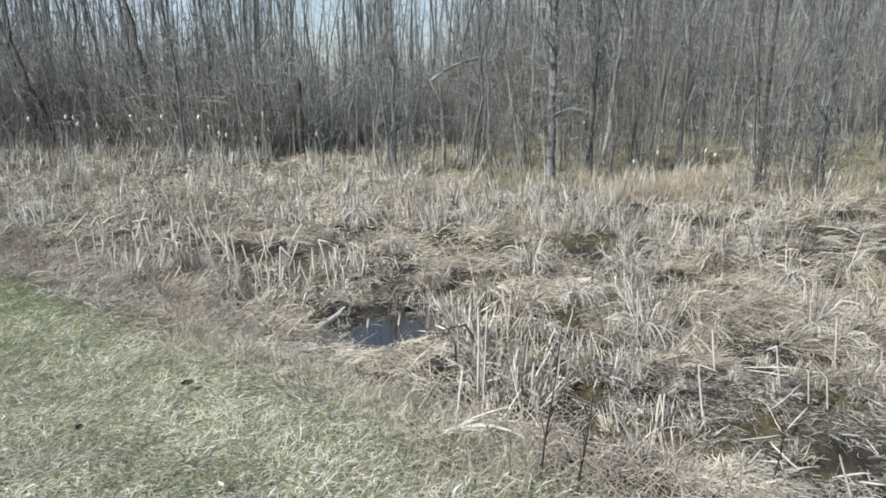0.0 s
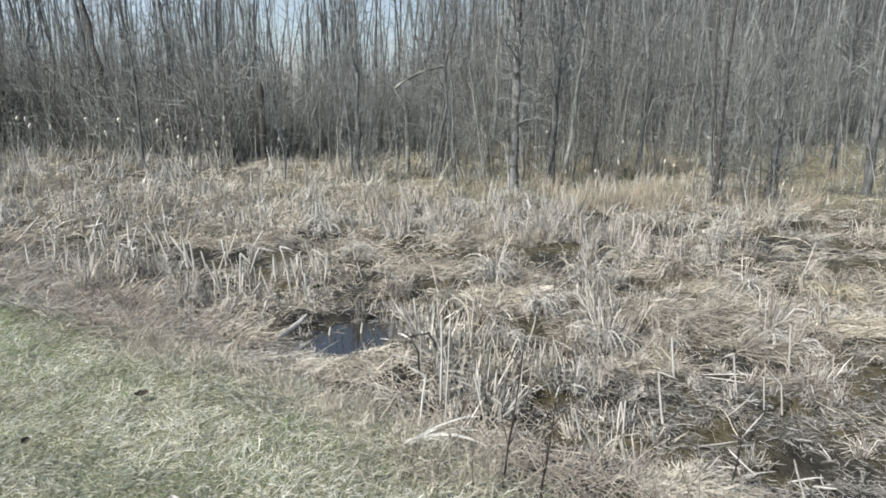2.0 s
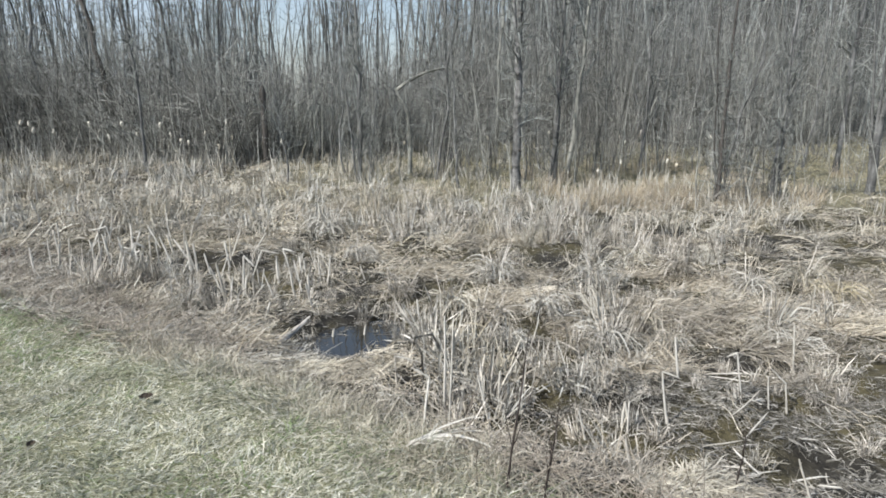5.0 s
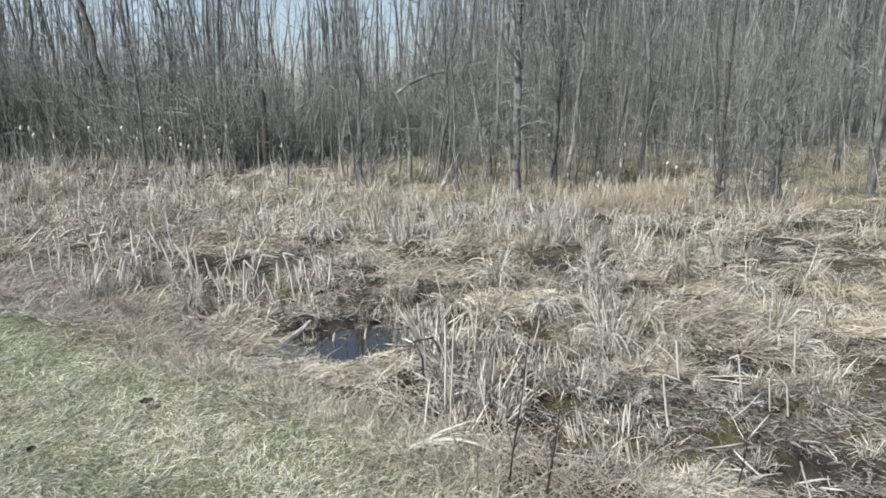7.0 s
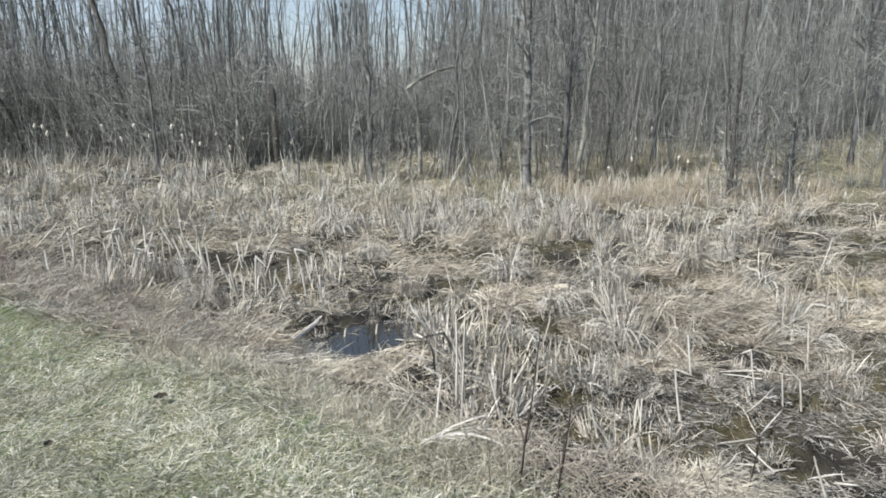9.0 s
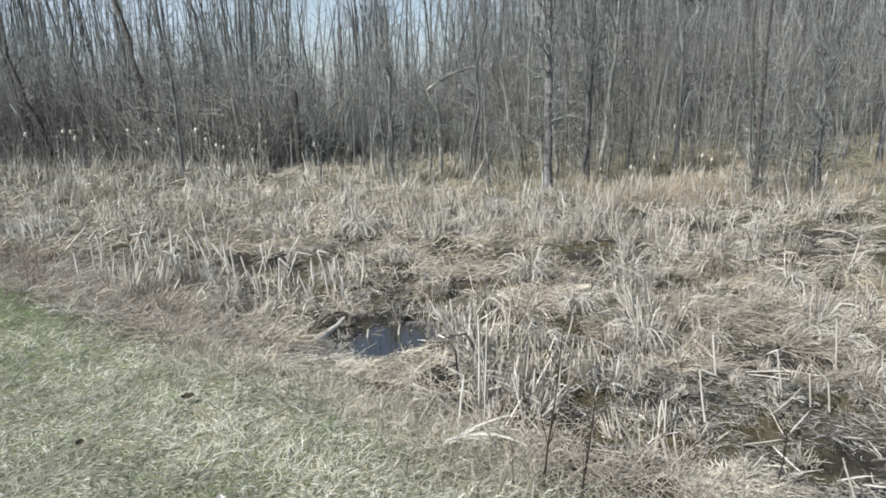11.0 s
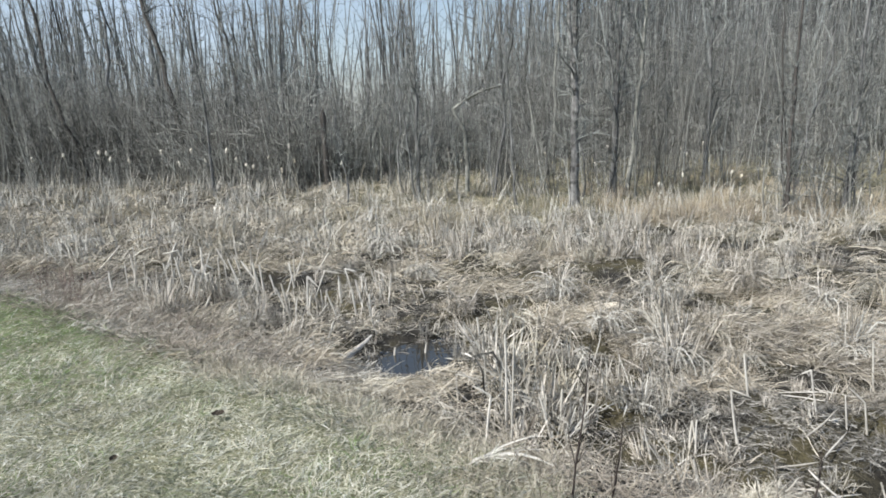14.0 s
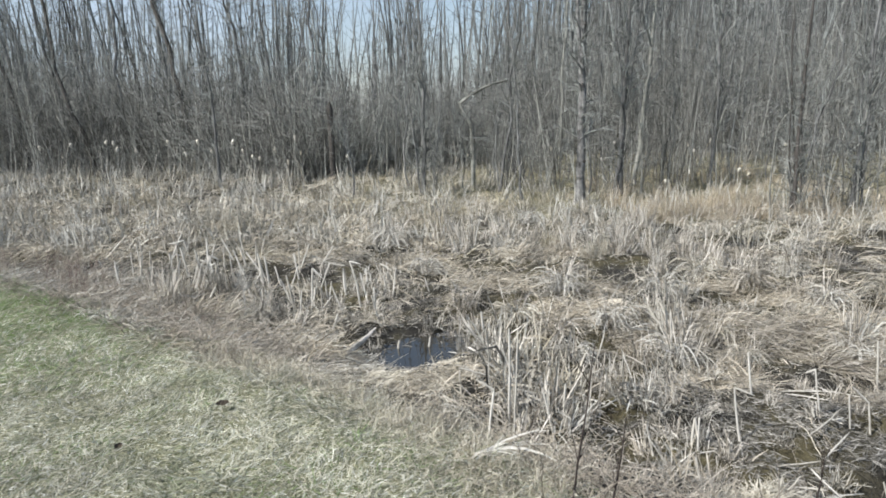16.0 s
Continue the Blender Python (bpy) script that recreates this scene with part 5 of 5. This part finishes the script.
def briars():
    """Brown dead stems lying along the foot of the bank."""
    r = np.random.RandomState(23)
    sets = []
    n = 12000
    y = 2.3 + 6.2 * r.uniform(size=n)
    s = r.uniform(-0.02, 1.5, n) + 0.1 * r.normal(size=n)
    x = ((s * 1.244) - y + 2.86) / 0.74
    clump = smooth(-0.45, 0.2, waves(x, y, 1.1, 24) + 0.5 * waves(x, y, 0.4, 25))
    keep = (r.uniform(size=n) < (0.05 + 0.75 * smooth(-0.9, -1.8, x)) * (0.15 + 1.0 * clump) + 0.55 * smooth(0.0, 0.5, x) * (s < 0.85)) & (matted(x, y) < 0.4) & (s > lawn_edge(x) - 0.05) & (x > -8) & (x < 2.4) & (x > -0.9 * y - 1) & (wetness(x, y) < 0.05)
    x, y = x[keep], y[keep]; n = len(x)
    el = np.radians(np.abs(r.normal(size=n)) * 30)
    az = r.uniform(0, 6.283, n)
    d = np.stack([np.cos(az) * np.cos(el), np.sin(az) * np.cos(el), np.sin(el)], -1)
    P = grow(np.stack([x, y, height(x, y) + 0.004], -1), d, r.uniform(0.12, 0.5, n), 4, r.uniform(0, 1.5, n), 0.16, r)
    P[..., 2] = np.maximum(P[..., 2], height(P[..., 0], P[..., 1]) + 0.004)
    sets.append(tubes(P, taper(n, 4, r.uniform(0.0014, 0.0042, n), 0.001), 3))
    tagged(new("briars", raw_mesh("briars", *joined(*sets), BRIAR)), "tangle of thin brown dead stems along the bank", "undergrowth", kind="stuff")



def bank_straw():
    """Pale flattened leaves lying in swathes between the briars."""
    r = np.random.RandomState(29)
    n = 16000
    y = 3.6 + 5.0 * r.uniform(size=n)
    s = r.uniform(0.05, 1.7, n)
    x = ((s * 1.244) - y + 2.86) / 0.74
    bare_patch = smooth(0.25, -0.35, waves(x, y, 1.1, 24) + 0.5 * waves(x, y, 0.4, 25))
    keep = (r.uniform(size=n) < 0.03 + 0.8 * np.maximum(bare_patch, 0.7 * smooth(0.8, 1.2, s)) * smooth(-0.6, -1.3, x)) & (s > lawn_edge(x)) & (x > -0.9 * y - 1) & (wetness(x, y) < 0.04)
    x, y = x[keep], y[keep]; n = len(x)
    az = 2.2 * waves(x, y, 0.7, 26) + 0.5 * r.normal(size=n)
    el = np.abs(r.normal(size=n)) * 0.3
    P = grow(np.stack([x, y, height(x, y) + 0.006], -1), np.stack([np.cos(az) * np.cos(el), np.sin(az) * np.cos(el), np.sin(el)], -1), r.uniform(0.08, 0.36, n), 4, r.uniform(0, 1.5, n), 0.16, r)
    P[..., 2] = np.maximum(P[..., 2], height(P[..., 0], P[..., 1]) + 0.005 + 0.03 * r.uniform(size=(n, 1)))
    W = r.uniform(0.0016, 0.0046, (n, 1)) * np.array([1, 1, 0.8, 0.3])[None]
    tagged(new("bank_straw", raw_mesh("bank_straw", *ribbons(P, W, r), REED)), "pale flattened dead leaves along the foot of the bank", "straw", kind="stuff")


briars()
bank_straw()


def russet_shoot(seed):
    """A small bush of thin upright red-brown stems."""
    r = np.random.RandomState(seed)
    m = 11
    ob = tagged(new("russet_bush"), "small bush of thin upright red-brown stems", "bush", "russet bushes")
    b = np.stack([0.16 * r.normal(size=m), 0.14 * r.normal(size=m), np.full(m, -0.02)], -1)
    P = grow(b, np.stack([r.normal(size=m) * 0.2, r.normal(size=m) * 0.2, np.ones(m)], -1), r.uniform(0.2, 0.62, m), 5, 0.05, 0.08, r)
    for q in range(m):
        part("stem", raw_mesh("stem", *tubes(P[q:q + 1], taper(1, 5, 0.0042, 0.0018), 4), RUSSET), ob)
    src = np.repeat(np.arange(m), 3); a = r.randint(1, 4, m * 3)
    T = grow(P[src, a], np.stack([r.normal(size=m * 3) * 0.5, r.normal(size=m * 3) * 0.5, np.ones(m * 3)], -1), r.uniform(0.06, 0.22, m * 3), 3, 0, 0.1, r)
    tagged(part("twig_spray", raw_mesh("twig_spray", *tubes(T, taper(m * 3, 3, 0.0022, 0.0012), 3), RUSSET), ob), kind="stuff")
    return ob


rng = np.random.RandomState(131)
BUSHES = [russet_shoot(700 + q) for q in range(3)]
for q in range(12):
    x = -5.1 + 1.0 * rng.normal()
    y = 7.5 - 0.74 * (x + 5.1) + 0.45 * rng.normal()
    m = turned(x, y, rng, rng.uniform(0.7, 1.15))
    if q < 3:
        BUSHES[q].matrix_basis = m
    else:
        copy_thing(BUSHES[q % 3], m)


def straw_mound(x, y, size, seed, flat=0.3, deep=0.6, mat=STRAW, fine=False):
    """A low mat of pale straw combed one way."""
    r = np.random.RandomState(seed)
    n = int((16000 if fine else 6000) * size * deep)
    ang = r.uniform(0, 6.283, n); rad = size * r.uniform(size=n) ** 0.5
    px, py = rad * np.cos(ang), rad * np.sin(ang) * deep
    top = flat * size * (1 - (rad / size) ** 2) * (0.7 + 0.5 * waves(px, py, 0.3, seed))
    base = np.stack([px, py, height(x + px, y + py) - float(height(x, y)) + np.maximum(top, 0.01) * r.uniform(0.4, 1, n)], -1)
    az = r.normal(size=n) * 0.85 + 1.3 * waves(px, py, 0.5, seed + 1)
    d = np.stack([np.cos(az), np.sin(az), 0.1 + r.normal(size=n) * 0.3], -1)
    P = grow(base, d, r.uniform(0.08, 0.42, n) * (0.36 if fine else 0.85), 4, r.uniform(0, 0.9, n), 0.2, r)
    W = r.uniform(0.0011, 0.0036, (n, 1)) * np.array([1, 1, 0.8, 0.3])[None]
    ob = tagged(new("straw_mound", raw_mesh("straw_mound", *ribbons(P, W, r), mat)), "low mound of pale matted straw in the marsh", "mound", "straw mounds")
    ob.matrix_basis = Matrix.Translation((x, y, float(height(x, y))))


for q, (x, y, size, flat, deep) in enumerate(STRAW_MATS):
    straw_mound(x, y, size, 30 + q, flat, deep, BLEACHED if q < 2 else REED if q > 22 else OLD_STRAW if q % 3 == 2 or q in (11, 18, 19, 20) else HAY, q < 2 or q > 22)


def broken_stalk(x, y, tall, lean, snap=0.0, fold=(1, 0, -0.3), thick=0.008, mat=PALE, label="bleached cattail stalk standing in the mud"):
    """A dead stalk; snap: length of the broken end that hangs from its top."""
    r = np.random.RandomState(int(abs(x * 977 + y * 331)) % 9999)
    ob = tagged(new("dead_stalk"), label, "stalk", "dead stalks")
    P = grow(np.array([[0, 0, -0.05]]), np.array([[*lean, 1]]), [tall + 0.05], 6, 0.0, 0.025, r)
    stem = part("stem", raw_mesh("stem", *tubes(P, np.array([[1, 1, 0.95, 0.9, 0.85, 0.7]]) * thick, 6), mat), ob)
    if snap:
        Q = grow(P[0, -1:], np.array([fold]), [snap], 4, 0.1, 0.02, r)
        part("broken_end", raw_mesh("broken_end", *tubes(Q, np.array([[0.9, 0.85, 0.8, 0.3]]) * thick, 6), mat), stem)
    ob.matrix_basis = Matrix.Translation((x, y, float(height(x, y))))


# x, y, height, sideways lean
STALKS_LEFT = [(-3.75, 7.96, 0.37, 0.05), (-3.74, 8.41, 0.41, -0.20), (-3.59, 8.51, 0.36, -0.27), (-4.46, 9.18, 0.22, 0.98), (-3.02, 8.49, 0.36, -0.33), (-2.85, 7.90, 0.21, -0.09), (-3.12, 7.20, 0.16, 0.48), (-3.05, 7.28, 0.19, 0.45),
               (-4.36, 8.61, 0.34, 0.11), (-6.70, 11.80, 0.41, -0.17), (-5.42, 9.33, 0.53, 1.11), (-2.02, 7.16, 0.31, -0.38), (-1.79, 6.57, 0.30, 0.06), (-1.77, 7.04, 0.22, 0.14), (-1.65, 6.96, 0.25, 0.00), (-1.10, 7.96, 0.32, -0.25),
               (-1.02, 8.12, 0.29, -0.22), (-1.14, 7.38, 0.26, -0.14), (-0.50, 7.56, 0.17, -0.30), (-1.39, 6.19, 0.20, 0.26), (-0.45, 6.08, 0.19, 0.2), (-0.24, 6.18, 0.17, -0.38), (-0.73, 6.02, 0.17, 0.1), (0.11, 6.06, 0.25, -0.11)]
STALKS_NEAR = [(0.25, 3.92, 0.77, 0.03), (0.08, 3.55, 0.32, 0.06), (0.24, 4.21, 0.73, -0.02), (-0.09, 4.62, 0.20, -0.06), (-0.30, 5.26, 0.13, -0.34), (0.60, 5.37, 0.26, -0.21), (1.06, 5.49, 0.23, 0.22), (0.54, 4.00, 0.36, -0.28),
               (0.61, 4.28, 0.26, 0.04), (1.61, 5.70, 0.29, -0.23), (1.55, 5.69, 0.22, -0.12), (1.82, 5.87, 0.39, -0.11), (2.37, 4.35, 0.32, -0.19), (1.71, 4.03, 0.37, -0.14), (2.02, 4.63, 0.32, -0.13), (2.53, 4.26, 0.26, -0.15),
               (2.68, 4.28, 0.24, -0.16), (3.13, 4.98, 0.43, -0.13), (2.14, 3.09, 0.28, -0.35), (2.94, 4.13, 0.11, -0.87), (1.37, 3.95, 0.18, 0.03), (1.40, 3.91, 0.21, -0.02), (1.14, 3.92, 0.20, -0.21), (1.28, 3.45, 0.18, -0.26)]
SNAPPED = {1: (0.12, (-0.75, 0, 0.5)), 13: (0.14, (0.85, 0, -0.3)), 12: (0.08, (-0.6, 0, -0.25)), 16: (0.17, (-0.5, 0, 0.5)), 20: (0.15, (0.2, 0, -1)), 3: (0.3, (0.8, 0, -0.2))}
for q, (x, y, tall, lx) in enumerate(STALKS_NEAR):
    broken_stalk(x, y, tall, (lx, 0), *SNAPPED.get(q, (0, (1, 0, 0))), thick=0.006 + 0.0025 * ((q * 7) % 3) / 2)
for q, (x, y, tall, lx) in enumerate(STALKS_LEFT):
    broken_stalk(x, y, tall, (lx, 0), thick=0.008 + 0.005 * ((q * 5) % 3) / 2)
rng = np.random.RandomState(141)
for q in range(62):
    if q < 44:
        x, y = rng.uniform(-4.7, -2.1), rng.uniform(7.6, 9.5)
    else:
        x, y = rng.uniform(-1.9, -0.9), rng.uniform(6.4, 8.2)
    snap = rng.uniform(0.08, 0.2) if q % 4 == 0 else 0
    broken_stalk(x, y, rng.uniform(0.24, 0.48), (0.28 * rng.normal(), 0.15 * rng.normal()), snap, (rng.normal(), 0.3 * rng.normal(), -0.3), rng.uniform(0.008, 0.015))


def lying_stalk(x, y, turn, length, thick=0.0075, lift=0.045):
    r = np.random.RandomState(int(abs(x * 577 + y * 131)) % 9999)
    P = grow(np.array([[-length / 2, 0, 0]]), np.array([[1, 0, r.normal() * 0.05]]), [length], 6, 0.02, 0.035, r)
    ob = tagged(new("fallen_stalk", raw_mesh("fallen_stalk", *tubes(P, np.array([[0.4, 1, 1, 0.95, 0.9, 0.3]]) * thick, 6), PALE)), "bleached reed stalk lying on the mud", "stalk", "fallen stalks")
    ob.matrix_basis = Matrix.Translation((x, y, max(WATER_Z, float(height(x, y))) + lift)) @ Matrix.Rotation(turn, 4, "Z")


for x, y, turn, length in ((2.29, 4.10, 0.66, 0.54), (1.91, 3.69, 0.20, 0.33), (2.23, 3.88, 0.78, 0.37), (1.97, 3.51, -1.61, 0.32), (2.44, 4.25, 0.32, 0.13), (2.30, 3.39, 0.20, 0.24), (3.31, 5.15, 0.87, 0.44), (2.27, 3.17, -0.11, 0.13),
                           (-0.04, 5.05, -0.70, 0.50), (0.07, 4.77, -0.93, 0.16)):
    lying_stalk(x, y, turn, length, 0.004 if x < 0.1 else 0.006)
rng = np.random.RandomState(151)
for _ in range(18):
    y = rng.uniform(3.3, 4.9)
    lying_stalk(y * rng.uniform(0.48, 0.72), y, rng.uniform(-1.4, 1.4), rng.uniform(0.1, 0.34), rng.uniform(0.003, 0.006), rng.uniform(0.02, 0.06))


def fallen_reed(x, y):
    """A pulled-up reed lying at the edge of the grass, its long leaves spread."""
    r = np.random.RandomState(71)
    n = 12
    ob = tagged(new("fallen_reed"), "bleached pulled-up reed lying on the grass edge", "reeds")
    base = np.stack([-0.16 + 0.03 * r.normal(size=n), 0.02 * r.normal(size=n), 0.01 + 0.02 * r.uniform(size=n)], -1)
    P = grow(base, np.stack([np.ones(n), 0.25 + 0.4 * r.normal(size=n), 0.25 * r.uniform(size=n)], -1), r.uniform(0.15, 0.42, n), 6, 0.35, 0.13, r)
    for q in range(n):
        part("leaf", raw_mesh("leaf", *ribbons(P[q:q + 1], r.uniform(0.003, 0.007) * np.array([[0.5, 1, 1, 0.9, 0.7, 0.2]]), r, 0.3), PALE), ob)
    ob.matrix_basis = Matrix.Translation((x, y, float(height(x, y)) + 0.04))


fallen_reed(0.18, 2.98)


def sapling(x, y, tall, lean, seed):
    """A young bare shoot with short side twigs."""
    r = np.random.RandomState(seed)
    ob = tagged(new("sapling"), "thin dark leafless sapling shoot", "sapling", "young shoots")
    P = grow(np.array([[0, 0, -0.05]]), np.array([[*lean, 1]]), [tall + 0.05], 10, 0.0, 0.035, r)
    part("stem", raw_mesh("stem", *tubes(P, np.linspace(0.0056, 0.0019, 10)[None] * (1 + 0.25 * (np.arange(10) % 3 == 1)), 6), SAPLING_BARK), ob)
    for q in range(5):
        i = r.randint(3, 9)
        az = r.uniform(0, 6.28)
        T = grow(P[0, i][None], np.array([[math.cos(az) * 0.6, math.sin(az) * 0.3, 1]]), [r.uniform(0.06, 0.22)], 4, 0, 0.06, r)
        part("twig", raw_mesh("twig", *tubes(T, taper(1, 4, 0.0025, 0.0012), 4), SAPLING_BARK), ob)
    ob.matrix_basis = Matrix.Translation((x, y, float(height(x, y))))


sapling(0.42, 2.62, 0.74, (0.045, 0.0), 1)
sapling(0.57, 2.54, 0.48, (0.05, 0.0), 2)
sapling(1.66, 3.05, 0.42, (0.14, 0.0), 5)


def driftwood():
    r = np.random.RandomState(2)
    P = grow(np.array([[0, 0, 0.0]]), np.array([[0.14, 0.6, 0.16]]), [0.62], 8, 0.05, 0.06, r)
    V, F = tubes(P, np.array([[0.012, 0.024, 0.026, 0.02, 0.021, 0.015, 0.012, 0.006]]), 9)
    V = V + 0.006 * r.normal(size=V.shape)
    ob = tagged(new("driftwood", raw_mesh("driftwood", V, F, DRIFT, True)), "pale weathered branch lying beside the puddle", "branch")
    ob.matrix_basis = Matrix.Translation((-1.12, 5.5, float(height(-1.12, 5.5)) + 0.05))


driftwood()


def fallen_leaf(x, y, size, mat, turn, label):
    bm = bmesh.new()
    bmesh.ops.create_grid(bm, x_segments=6, y_segments=4, size=1)
    for v in bm.verts:
        w = math.cos(v.co.x * 1.45) ** 0.7
        v.co = Vector((v.co.x * size, v.co.y * size * 0.6 * w, size * (0.35 * v.co.y ** 2 * w + 0.25 * v.co.x ** 2 + 0.08 * math.sin(7 * v.co.x + 3 * v.co.y))))
    bmesh.ops.solidify(bm, geom=bm.faces[:], thickness=0.0012)
    me = bpy.data.meshes.new("fallen_leaf")
    bm.to_mesh(me); bm.free()
    me.materials.append(mat)
    ob = tagged(new("fallen_leaf", me), label, "leaf", "fallen leaves")
    ob.matrix_basis = Matrix.Translation((x, y, float(height(x, y)) + 0.045)) @ Matrix.Rotation(turn, 4, "Z") @ Matrix.Rotation(0.3, 4, "X")


fallen_leaf(-1.45, 3.53, 0.037, LEAF, 0.4, "curled dark brown leaf on the grass")
fallen_leaf(-1.79, 3.01, 0.026, LEAF, 1.4, "curled dark brown leaf on the grass")
fallen_leaf(-0.94, 2.52, 0.026, PALE_LEAF, 2.4, "curled bleached leaf on the grass")
